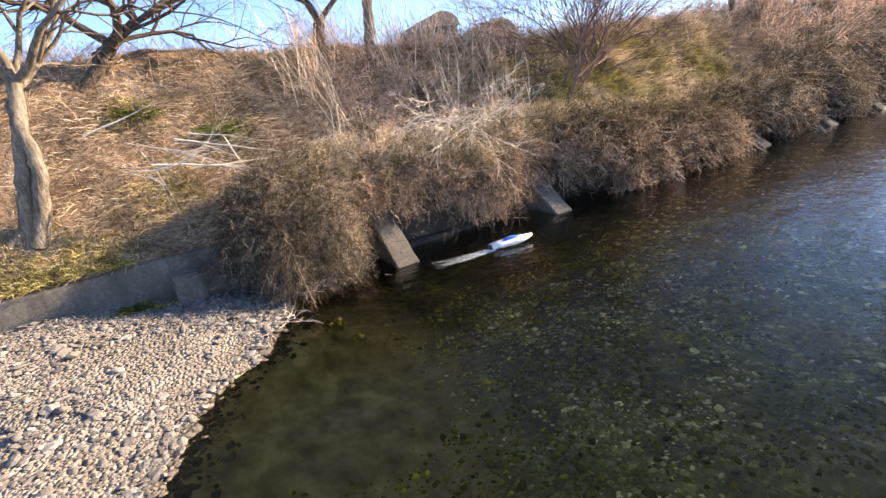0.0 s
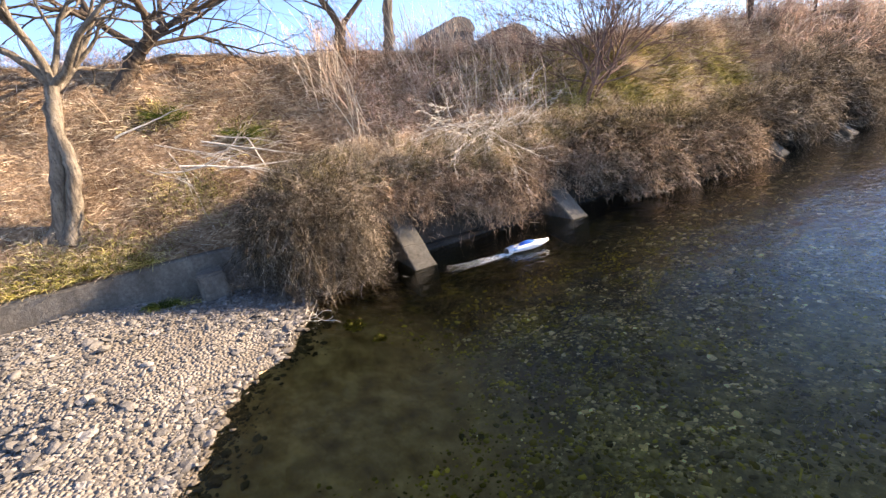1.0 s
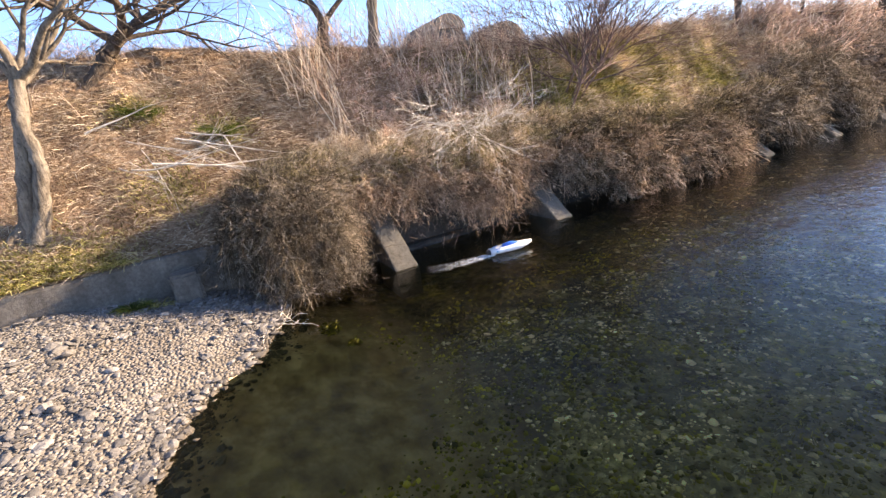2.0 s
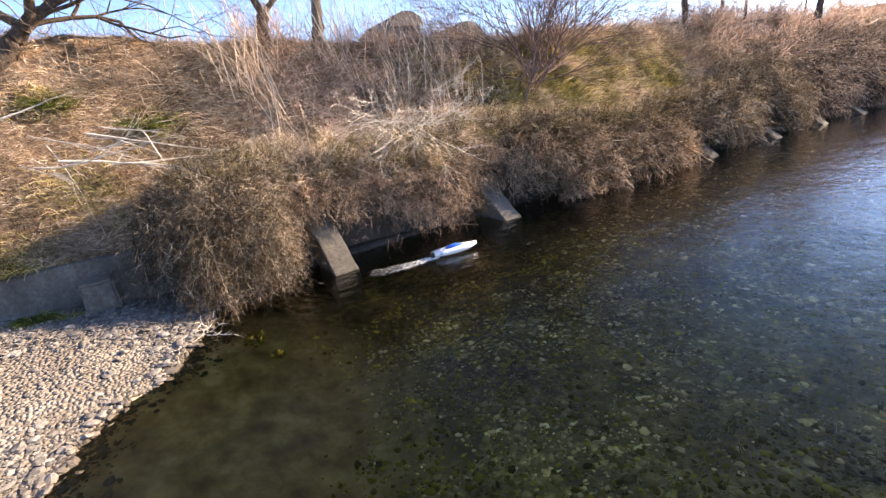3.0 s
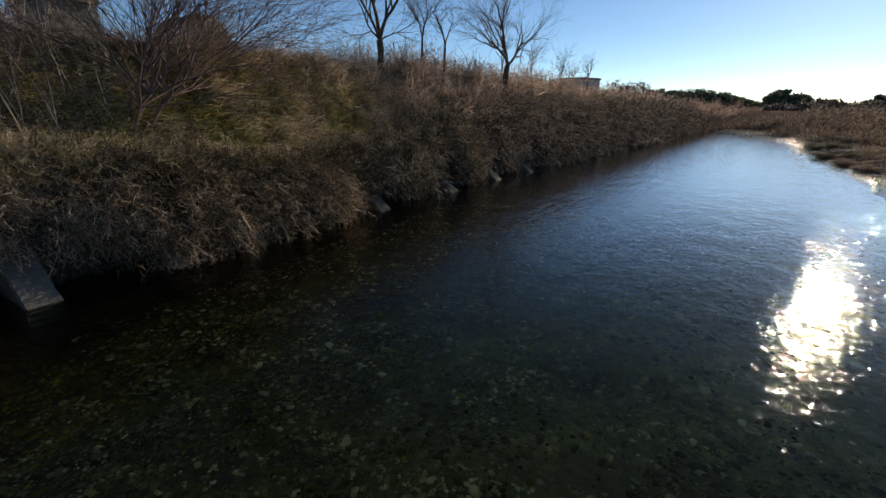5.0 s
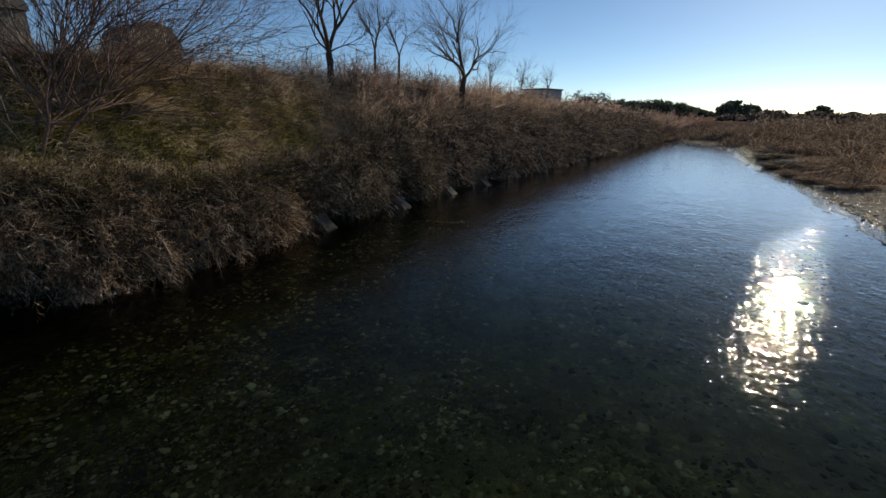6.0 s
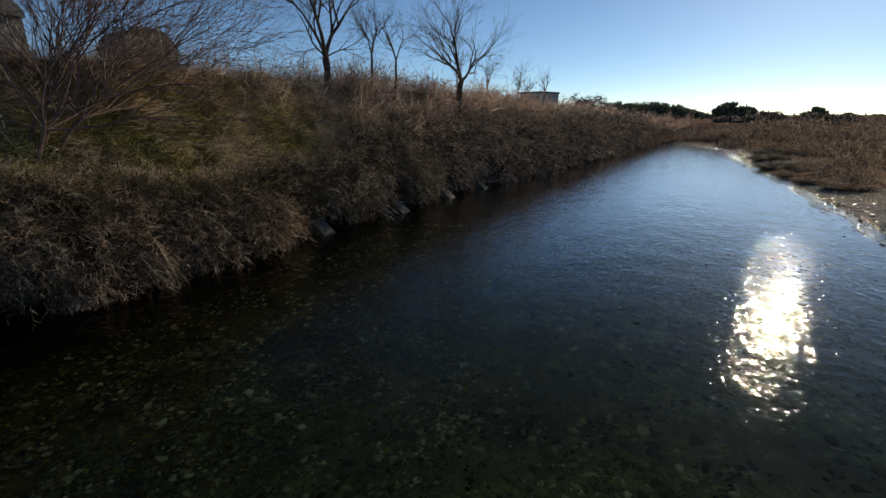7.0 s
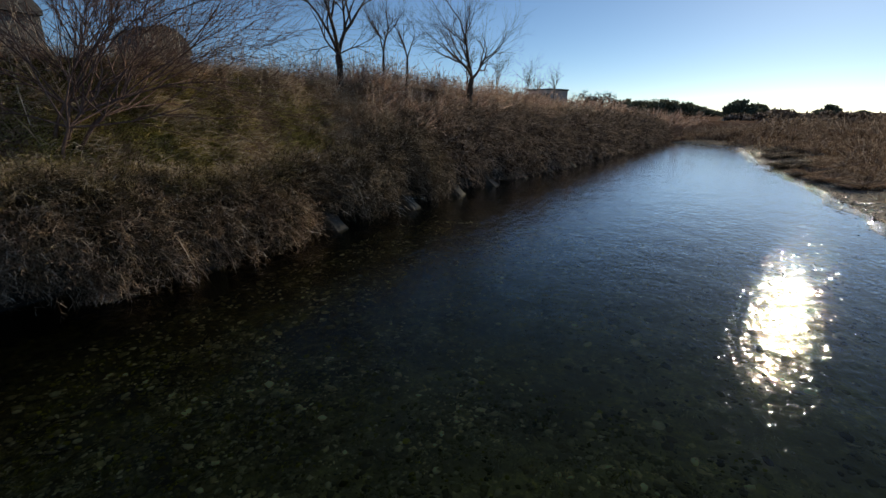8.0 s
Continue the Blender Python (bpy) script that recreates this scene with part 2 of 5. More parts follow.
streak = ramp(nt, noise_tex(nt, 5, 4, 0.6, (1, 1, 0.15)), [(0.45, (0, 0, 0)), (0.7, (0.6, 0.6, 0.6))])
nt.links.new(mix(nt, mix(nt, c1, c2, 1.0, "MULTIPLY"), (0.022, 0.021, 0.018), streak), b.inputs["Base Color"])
bump(nt, b, noise_tex(nt, 35, 7, 0.7), 0.7, 0.012)

# dry tone, with light bounced off sky and gravel put into it
DRYLIT, nt, b = shade("dry_lit_concrete", 0.92, 0.15)
c1 = ramp(nt, noise_tex(nt, 2.2, 6, 0.65), [(0.3, (0.10, 0.09, 0.08)), (0.7, (0.19, 0.172, 0.152))])
c2 = ramp(nt, noise_tex(nt, 22, 6, 0.7), [(0.35, (0.62, 0.60, 0.57)), (0.65, (1.1, 1.09, 1.06))])
streak = ramp(nt, noise_tex(nt, 5, 4, 0.6, (1, 1, 0.15)), [(0.45, (0, 0, 0)), (0.7, (0.6, 0.6, 0.6))])
nt.links.new(mix(nt, mix(nt, c1, c2, 1.0, "MULTIPLY"), (0.07, 0.063, 0.055), streak), b.inputs["Base Color"])
bump(nt, b, noise_tex(nt, 35, 7, 0.7), 0.7, 0.012)

def water(name, chop, fine):
    """Clear water: sky and sun mirrored by the ripples, the bed seen through."""
    m = bpy.data.materials.new(name)
    m.use_nodes = True
    nt = m.node_tree
    nt.nodes.remove(nt.nodes["Principled BSDF"])
    fres = node(nt, "ShaderNodeFresnel", IOR=1.33)
    clear = node(nt, "ShaderNodeBsdfTransparent", Color=(0.99, 0.87, 0.52, 1))
    gloss = node(nt, "ShaderNodeBsdfGlossy", Roughness=0.021)
    ms = nt.nodes.new("ShaderNodeMixShader")
    wave = node(nt, "ShaderNodeMath")
    wave.operation = "MULTIPLY_ADD"
    wave.inputs[1].default_value = 1.5
    nt.links.new(noise_tex(nt, 1.1, 3, 0.5, (1.1, 1.1, 1)), wave.inputs[0])
    nt.links.new(noise_tex(nt, fine, 4, 0.55, (1.2, 1.0, 1)), wave.inputs[2])
    wb = node(nt, "ShaderNodeBump", Strength=chop, Distance=0.03)
    long_waves = node(nt, "ShaderNodeMath")
    long_waves.operation = "MULTIPLY_ADD"
    long_waves.inputs[1].default_value = 0.9
    nt.links.new(noise_tex(nt, 2.4, 2, 0.4, (2.3, 0.5, 1)), long_waves.inputs[0])
    nt.links.new(wave.outputs[0], long_waves.inputs[2])
    nt.links.new(long_waves.outputs[0], wb.inputs["Height"])
    for n in (fres, gloss):
        nt.links.new(wb.outputs["Normal"], n.inputs["Normal"])
    power = node(nt, "ShaderNodeMath")
    power.operation = "POWER"
    power.inputs[1].default_value = 1.6
    gain = node(nt, "ShaderNodeMath")
    gain.operation, gain.use_clamp = "MULTIPLY", True
    gain.inputs[1].default_value = 3.7
    nt.links.new(fres.outputs["Fac"], power.inputs[0])
    nt.links.new(power.outputs[0], gain.inputs[0])
    nt.links.new(gain.outputs[0], ms.inputs["Fac"])
    nt.links.new(clear.outputs["BSDF"], ms.inputs[1])
    nt.links.new(gloss.outputs["BSDF"], ms.inputs[2])
    nt.links.new(ms.outputs["Shader"], nt.nodes["Material Output"].inputs["Surface"])
    return m


WATER = water("river_water", 0.37, 6.5)
RIFFLE = water("riffle_water", 1.0, 9.0)


def paint(name, col, rough=0.35, spec=0.5):
    m, nt, b = shade(name, rough, spec)
    nt.links.new(mix(nt, tuple(col), tuple(0.75 * c for c in col), ramp(nt, noise_tex(nt, 30, 4), [(0.5, (0, 0, 0)), (0.75, (0.8, 0.8, 0.8))])), b.inputs["Base Color"])
    return m


WHITE = paint("white_gelcoat", (0.82, 0.83, 0.84), 0.25)
BLUE = paint("blue_decal", (0.03, 0.13, 0.50), 0.3)
CYAN = paint("light_blue_decal", (0.10, 0.42, 0.62), 0.3)
BLACK = paint("black_rubber", (0.02, 0.02, 0.022), 0.5)
STEEL = paint("grey_metal", (0.35, 0.36, 0.37), 0.35)
FOAM = paint("water_foam", (0.86, 0.88, 0.88), 0.6)
PLASTER = paint("pale_plaster", (0.40, 0.385, 0.36), 0.9, 0.2)
DARKGLASS = paint("window_glass", (0.03, 0.035, 0.04), 0.1)
THATCH = paint("weathered_cover", (0.14, 0.13, 0.122), 0.9, 0.1)


# ---- mesh helpers ----
rng = np.random.default_rng(7)


def mesh_of(name, verts, faces, mats, smooth=False, idx=None):
    """One mesh from arrays; faces is an array of equal-sided faces or a list of such arrays."""
    me = bpy.data.meshes.new(name)
    faces = faces if isinstance(faces, list) else [faces]
    loops = np.concatenate([f.ravel() for f in faces]).astype(np.int32)
    size = np.concatenate([np.full(len(f), f.shape[1]) for f in faces]).astype(np.int32)
    verts = np.asarray(verts, np.float32)
    me.vertices.add(len(verts))
    me.vertices.foreach_set("co", verts.ravel())
    me.loops.add(len(loops))
    me.loops.foreach_set("vertex_index", loops)
    me.polygons.add(len(size))
    me.polygons.foreach_set("loop_start", np.r_[0, np.cumsum(size)[:-1]].astype(np.int32))
    me.polygons.foreach_set("use_smooth", np.full(len(size), smooth))
    for m in mats if isinstance(mats, (list, tuple)) else [mats]:
        me.materials.append(m)
    if idx is not None:
        me.polygons.foreach_set("material_index", np.asarray(idx, np.int32))
    me.update(calc_edges=True)
    me.validate()
    return me


def part(name, bm, material, parent, label="", smooth=False):
    """A bmesh as one mesh object under a thing or a part."""
    me = bpy.data.meshes.new(name)
    bm.to_mesh(me)
    bm.free()
    me.materials.append(material)
    if smooth:
        for p in me.polygons:
            p.use_smooth = True
    ob = new(name, me)
    ob.parent = parent
    return tagged(ob, label)


def empty(name, m, label, category, group="", kind=""):
    ob = new(name)
    ob.empty_display_size = 0.2
    ob.matrix_world = m
    return tagged(ob, label, category, group, kind)


def box(bm, x0, x1, y0, y1, z0, z1, bevel=0.0):
    r = bmesh.ops.create_cube(bm, size=1)["verts"]
    for v in r:
        v.co = Vector(((x0 + x1) / 2 + v.co.x * (x1 - x0), (y0 + y1) / 2 + v.co.y * (y1 - y0), (z0 + z1) / 2 + v.co.z * (z1 - z0)))
    if bevel:
        es = list({e for v in r for e in v.link_edges})
        bmesh.ops.bevel(bm, geom=es, offset=bevel, segments=2, affect="EDGES")


def ribbons(P, D, G, L, W, segs=2, taper=0.75):
    """Strands from P along D (unit), bent by G, of length L and width W. Returns verts, quads and the centre lines."""
    n = len(P)
    s = np.linspace(0, 1, segs + 1)
    C = P[:, None] + D[:, None] * (L[:, None] * s)[..., None] + G[:, None] * (L[:, None] * s ** 2)[..., None]
    side = np.cross(D, rng.normal(size=(n, 3)))
    side /= np.linalg.norm(side, axis=1, keepdims=True) + 1e-9
    w = W[:, None] * (1 - taper * s) / 2
    V = np.stack([C - side[:, None] * w[..., None], C + side[:, None] * w[..., None]], 2).reshape(-1, 3)
    b = (np.arange(n) * (segs + 1) * 2)[:, None] + np.arange(segs)[None] * 2
    F = np.stack([b, b + 1, b + 3, b + 2], -1).reshape(-1, 4)
    return V, F, C


def join_sets(sets):
    V, F, k = [], [], 0
    for v, f in sets:
        V.append(v)
        F.append(f + k)
        k += len(v)
    return np.concatenate(V), np.concatenate(F)


def unit(a):
    return a / (np.linalg.norm(a, axis=-1, keepdims=True) + 1e-9)


def strands(name, sets, mat, label, category):
    V, F = join_sets(sets)
    return tagged(new(name, mesh_of(name, V, F, mat)), label, category, kind="stuff")


def branched(P, D, G, L, W, twigs, tl, segs=3, spread=0.8, droop=-0.25, tw=0.6):
    """Stems with side twigs."""
    v, f, C = ribbons(P, D, G, L, W, segs)
    n = len(P)
    k = np.repeat(np.arange(n), twigs)
    s = rng.uniform(0.25, 1.0, len(k)) * segs
    i = np.minimum(s.astype(int), segs - 1)
    q = C[k, i] + (C[k, i + 1] - C[k, i]) * (s - i)[:, None]
    d = unit(unit(C[k, i + 1] - C[k, i]) + rng.normal(size=(len(k), 3)) * spread)
    g = np.c_[rng.normal(size=(len(k), 2)) * 0.15, np.full(len(k), droop) * rng.uniform(0.3, 1.3, len(k))]
    v2, f2, _ = ribbons(q, d, g, L[k] * tl * rng.uniform(0.5, 1.2, len(k)), W[k] * tw, 2)
    return join_sets([(v, f), (v2, f2)])


def twiggy(P, D, G, L, W, twigs, tl, twiglets, spread=0.9, droop=-0.2):
    """Bushy growth: thin stems, crooked twigs and short twiglets at wide angles."""
    v, f, C = ribbons(P, D, G, L, W, 3)
    k = np.repeat(np.arange(len(P)), twigs)
    s = rng.uniform(0.2, 1.0, len(k)) ** 0.8 * 3
    i = np.minimum(s.astype(int), 2)
    q = C[k, i] + (C[k, i + 1] - C[k, i]) * (s - i)[:, None]
    d = unit(unit(C[k, i + 1] - C[k, i]) + rng.normal(size=(len(k), 3)) * spread)
    g = np.c_[rng.normal(size=(len(k), 2)) * 0.35, rng.normal(droop, 0.35, len(k))]
    l2 = L[k] * tl * rng.uniform(0.4, 1.25, len(k))
    v2, f2, C2 = ribbons(q, d, g, l2, W[k] * 0.75, 2 if W[0] < 0.007 else 1, 0.6)
    m = np.repeat(np.arange(len(k)), twiglets)
    top = C2.shape[1] - 1
    s = rng.uniform(0.3, 1.0, len(m)) * top
    i = np.minimum(s.astype(int), top - 1)
    q = C2[m, i] + (C2[m, i + 1] - C2[m, i]) * (s - i)[:, None]
    d = unit(unit(C2[m, i + 1] - C2[m, i]) + rng.normal(size=(len(m), 3)) * 0.8)
    v3, f3, _ = ribbons(q, d, np.zeros((len(m), 3)), l2[m] * rng.uniform(0.25, 0.6, len(m)), W[k][m] * 0.6, 1, 0.5)
    return join_sets([(v, f), (v2, f2), (v3, f3)])


def tubes(lines, sides):
    """Tapered tubes along polylines of (points, radii)."""
    V, F, k = [], [], 0
    a = np.linspace(0, 2 * np.pi, sides, endpoint=False)
    for pts, rad in lines:
        pts, rad = np.asarray(pts, float), np.asarray(rad, float)
        n = len(pts)
        tan = unit(np.gradient(pts, axis=0))
        ref = np.array([0.31, 0.95, 0.05]) if abs(tan[0, 2]) > 0.6 else np.array([0.1, 0.05, 1.0])
        u = unit(np.cross(tan, ref))
        w = np.cross(tan, u)
        ring = pts[:, None] + rad[:, None, None] * (np.cos(a)[None, :, None] * u[:, None] + np.sin(a)[None, :, None] * w[:, None])
        V.append(ring.reshape(-1, 3))
        i, j = np.meshgrid(np.arange(n - 1), np.arange(sides), indexing="ij")
        F.append((k + np.stack([i * sides + j, i * sides + (j + 1) % sides, (i + 1) * sides + (j + 1) % sides, (i + 1) * sides + j], -1)).reshape(-1, 4))
        k += n * sides
    return np.concatenate(V), np.concatenate(F)


# ---- the lie of the land ----
TOE_Y = [-80, -12, 0, 3, 5.5, 9, 11.7, 14.1, 16.3, 18, 23, 34, 46, 60, 80, 120, 3000]
TOE_X = [-0.3, -0.3, -0.3, -0.36, -0.3, -0.15, 0.04, 0.2, 0.4, 0.6, 1.3, 2.4, 3.9, 8, 20, 50, 2600]
SHORE_Y = [-80, 0, 15, 17, 20, 24, 30, 40, 45, 47, 60, 3000]
SHORE_X = [10.6, 10.4, 10.2, 10.1, 10.0, 9.8, 9.1, 8.9, 5.0, 3.4, 5, 2500]
BAR_X = [-3, -0.7, 0, 1, 1.2, 1.6, 2.4, 4.5, 8, 14, 60]
BAR_Y = [-1.3, -1.78, -2.0, -2.46, -2.81, -3.07, -3.32, -4.6, -8, -14, -40]
def toe(y): return np.interp(y, TOE_Y, TOE_X)
def wall_x(y): return toe(y) - 1.0
def height(x, y):
    x = np.asarray(x, float); y = np.asarray(y, float)
    d = x - wall_x(y)
    bumps = 0.05*np.sin(2.1*x+0.7*y)*np.sin(1.3*y-0.9*x)+0.025*np.sin(5.3*x-3.1*y)*np.sin(4.7*y+1.9*x)
    rise = np.interp(y, [-8, -3, 1, 5, 18, 25, 34, 44, 60, 100], [3.2, 3.1, 2.7, 2.5, 2.4, 1.95, 1.65, 1.35, 0.6, 0.4])
    k = np.clip((-d-0.14)/np.interp(y, [-8, -3, 2, 8], [2.9, 2.8, 2.2, 2.0]), 0, 1)
    bank = 0.82+rise*(0.75*k+0.25*k*k*(3-2*k))+bumps*np.clip(k*6, 0, 1)*1.6
    bank = bank-np.clip((-d-4)*0.02, 0, 0.5)
    bed = -0.42-0.12*np.sin(0.5*x+0.4)+bumps
    s = np.interp(x, BAR_X, BAR_Y)-y
    bar = np.where(s > 0, np.minimum(np.minimum(0.25*s, 0.1+0.13*s), 0.5), 0.28*s)+bumps*0.4*np.clip(s*2, 0, 1)
    bar = bar-0.2*np.exp(-((x-1.3)/0.36)**2-((y+4.85)/0.42)**2)
    e = x-np.interp(y, SHORE_Y, SHORE_X)
    flat = np.where(e > 0, np.minimum(0.16*e, 0.14+0.035*e), 0.25*e)
    flat = np.minimum(flat, 0.9)+bumps*np.clip(e, 0, 1.5)*0.8
    river = np.maximum(np.maximum(bed, bar), flat)
    return np.where(d < -0.13, bank, river)


def grid_lines(knots):
    """Line positions: (start, end, step) runs joined."""
    out = []
    for a, b, step in knots:
        out += list(np.arange(a, b - 1e-6, step))
    return np.array(out + [knots[-1][1]])


gx = np.r_[-2500, -1200, -600, -300, -150, -80, -45, -28, -18, grid_lines([(-12, -5, 0.5), (-5, 4, 0.1), (4, 13, 0.3), (13, 40, 1.5)]), 60, 100, 180, 320, 600, 1200, 2500]
gy = np.r_[-1500, -700, -300, -120, -60, -30, grid_lines([(-18, -8, 0.6), (-8, 13, 0.12), (13, 50, 0.4), (50, 100, 2)]), 130, 170, 230, 320, 500, 900, 1600, 3000]
X, Y = np.meshgrid(gx, gy, indexing="ij")
Z = height(X, Y)
nx, ny = len(gx), len(gy)
i, j = np.meshgrid(np.arange(nx - 1), np.arange(ny - 1), indexing="ij")
quads = np.stack([i * ny + j, (i + 1) * ny + j, (i + 1) * ny + j + 1, i * ny + j + 1], -1).reshape(-1, 4)
V = np.stack([X, Y, Z], -1).reshape(-1, 3)
fc = V[quads].mean(1)
on_bank = fc[:, 0] < wall_x(fc[:, 1]) - 0.1
shore_gap = fc[:, 0] - np.interp(fc[:, 1], SHORE_Y, SHORE_X)
kind = np.where((fc[:, 1] > 46) | (np.abs(fc[:, 0]) > 45), 3, np.where(on_bank, 0, np.where(fc[:, 2] < -0.012, 1, np.where((fc[:, 1] < 0) | (shore_gap < 2.0), 2, 0))))
ground = tagged(new("ground", mesh_of("ground", V, quads, [SOIL, BED, GRAVEL, HEATH], True, kind)), "brown earth bank, gravel bar and stony river bed", "ground", kind="structure")

wx = np.r_[-3.2, np.arange(-2, 13, 0.5), 16]
wy = np.r_[-60, -30, np.arange(-15, 50, 0.5), 52]
WX, WY = np.meshgrid(wx, wy, indexing="ij")
i, j = np.meshgrid(np.arange(len(wx) - 1), np.arange(len(wy) - 1), indexing="ij")
m = len(wy)
quads = np.stack([i * m + j, (i + 1) * m + j, (i + 1) * m + j + 1, i * m + j + 1], -1).reshape(-1, 4)
tagged(new("water", mesh_of("water", np.stack([WX, WY, 0 * WX], -1).reshape(-1, 3), quads, WATER, True)), "clear shallow river water with small ripples", "water", kind="structure")

# shallow riffle where the current runs along the stony shore
ry = np.arange(13, 46.01, 0.4)
rx = np.interp(ry, SHORE_Y, SHORE_X)
rows = [np.c_[rx + o * (0.7 + 0.4 * np.sin(1.7 * ry) * np.sin(0.6 * ry + 1)), ry, np.full(len(ry), 0.005)] for o in (-0.55, -0.35, -0.16, 0.02)]
m = len(ry)
i, j = np.meshgrid(np.arange(3), np.arange(m - 1), indexing="ij")
quads = np.stack([i * m + j, (i + 1) * m + j, (i + 1) * m + j + 1, i * m + j + 1], -1).reshape(-1, 4)
tagged(new("water_riffle", mesh_of("water_riffle", np.concatenate(rows), quads, RIFFLE, True)), "choppy shallow water sparkling along the stony shore", "water", kind="structure")

# revetment wall behind the ribs: damp with shade painted in over the water, dry and lightened above the gravel bar
prof = [(0.22, -0.7), (0.22, 0.03), (0.16, 0.07), (0.02, 0.08), (-0.10, 0.80), (-0.13, 0.83), (-0.34, 0.84), (-0.37, 0.80), (-0.40, 0.3)]


def revetment(ys, mat, label):
    V = np.array([[wall_x(y) + d + 0.012 * math.sin(7 * y + 3 * z), y, z + 0.012 * math.sin(3.3 * y + d)] for y in ys for d, z in prof])
    i, j = np.meshgrid(np.arange(len(ys) - 1), np.arange(len(prof) - 1), indexing="ij")
    m = len(prof)
    quads = np.stack([i * m + j, i * m + j + 1, (i + 1) * m + j + 1, (i + 1) * m + j], -1).reshape(-1, 4)
    tagged(new("wall_revetment", mesh_of("wall_revetment", V, quads, mat)), label, "wall", kind="structure")


revetment(np.r_[np.arange(-2, 20, 0.5), np.arange(20, 47, 1.5)], DAMPSHADE, "damp concrete revetment wall along the river, darkened further as if shaded")
revetment(np.arange(-16, -1.9, 0.5), DRYLIT, "dry weathered grey concrete wall above the gravel bar, lightened for bounced light")


def rib_mesh():
    """A sloping concrete rib from the wall's top down into the water, 0.36 m wide."""
    bm = bmesh.new()
    side = [(-0.22, 0.90), (-0.05, 0.86), (1.03, -0.02), (1.03, -0.75), (-0.22, -0.75)]
    a = [bm.verts.new((x, -0.18, z)) for x, z in side]
    c = [bm.verts.new((x, 0.18, z)) for x, z in side]
    bm.faces.new(a)
    bm.faces.new(c[::-1])
    for k in range(5):
        bm.faces.new((a[k], c[k], c[(k + 1) % 5], a[(k + 1) % 5]))
    bmesh.ops.recalc_face_normals(bm, faces=bm.faces)
    bmesh.ops.bevel(bm, geom=list(bm.edges), offset=0.015, segments=2, affect="EDGES")
    bmesh.ops.subdivide_edges(bm, edges=[e for e in bm.edges if e.calc_length() > 0.3], cuts=5, use_grid_fill=True)
    for v in bm.verts:
        v.co += 0.012 * noise.noise_vector(v.co * 5.0)
    me = bpy.data.meshes.new("concrete_rib")
    bm.to_mesh(me)
    bm.free()
    me.materials.append(CONCRETE)
    return me


RIB_Y = [-0.15, 2.95, 6.05, 9.0, 11.7, 14.1, 16.3, 18.6, 21.0, 23.6, 26.4, 29.4, 32.6, 36, 39.5]
rib = rib_mesh()
for y in RIB_Y:
    ob = new("concrete_rib", rib)
    ob.matrix_world = pose(float(wall_x(y)) - (0.05 if y < 0 else 0), y, 0, 0, 0, 0)
    tagged(ob, "sloping grey concrete rib of the revetment, foot in water", "buttress", "revetment ribs")


def broken_block():
    """The broken stump of a rib, half buried against the wall."""
    bm = bmesh.new()
    box(bm, -0.05, 0.3, -0.17, 0.17, -0.3, 0.56, 0.03)
    bmesh.ops.subdivide_edges(bm, edges=[e for e in bm.edges if e.calc_length() > 0.2], cuts=4, use_grid_fill=True)
    for v in bm.verts:
        v.co.x -= 0.2 * max(v.co.z - 0.1, 0) * (v.co.x > 0)
        v.co += 0.035 * noise.noise_vector(v.co * 4.0) + 0.012 * noise.noise_vector(v.co * 14.0)
    me = bpy.data.meshes.new("concrete_block")
    bm.to_mesh(me)
    bm.free()
    me.materials.append(DRYLIT)
    ob = new("concrete_block", me)
    ob.matrix_world = pose(float(wall_x(-3.0)) + 0.06, -3.0, 0.08, 0, 3, 6)
    tagged(ob, "broken grey concrete stump half buried in gravel by the wall", "concrete block")


broken_block()


# ---- stones ----
def ico(level):
    bm = bmesh.new()
    bmesh.ops.create_icosphere(bm, subdivisions=level, radius=1)
    V = np.array([v.co[:] for v in bm.verts])
    F = np.array([[v.index for v in f.verts] for f in bm.faces])
    bm.free()
    return V, F


ICO1, ICO2 = ico(1), ico(2)


def stone_set(P, R, base, flat=0.5):
    """Rounded, uneven stones of radius R at P."""
    B, F = base
    n = len(P)
    S = np.c_[rng.uniform(0.75, 1.35, n), rng.uniform(0.75, 1.35, n), rng.uniform(0.75, 1.1, n) * flat] * R[:, None]
    a = rng.uniform(0, 2 * np.pi, n)
    k = rng.normal(size=(n, 3, 3)) * 0.9
    V = B[None] * (1 + 0.32 * np.sin(np.einsum("vi,nij->nvj", B, k * 2.2) + k[:, :1] * 3).sum(-1, keepdims=True) / 1.6)
    V = V * S[:, None]
    c, s = np.cos(a)[:, None], np.sin(a)[:, None]
    tilt = rng.normal(0, 0.25, n)[:, None]
    V = np.stack([c * V[..., 0] - s * V[..., 1], s * V[..., 0] + c * V[..., 1], V[..., 2] + tilt * V[..., 0]], -1) + P[:, None]
    return V.reshape(-1, 3), (F[None] + (np.arange(n) * len(B))[:, None, None]).reshape(-1, 3)


def on_ground(x, y, dz=0.0):
    return np.c_[x, y, height(x, y) + dz]


n = 24000
x, y = rng.uniform(-1.25, 4.0, n), -1.4 - 5.6 * rng.uniform(0, 1, n) ** 1.2
x2 = rng.uniform(-0.4, 3.4, 3600)
x, y = np.r_[x, x2], np.r_[y, np.interp(x2, BAR_X, BAR_Y) - rng.normal(-0.02, 0.16, 3600)]
n = len(x)
s = np.interp(x, BAR_X, BAR_Y) - y
sand = np.sin(1.7 * x + 0.6) * np.sin(1.3 * y - 0.8 * x) > 0.5
keep = (s > -np.abs(rng.normal(0.0, 0.22, n))) & ~(sand & (rng.uniform(0, 1, n) < 0.75))
x, y = x[keep], y[keep]
R = np.clip(rng.lognormal(-4.4, 0.55, len(x)), 0.007, 0.06)
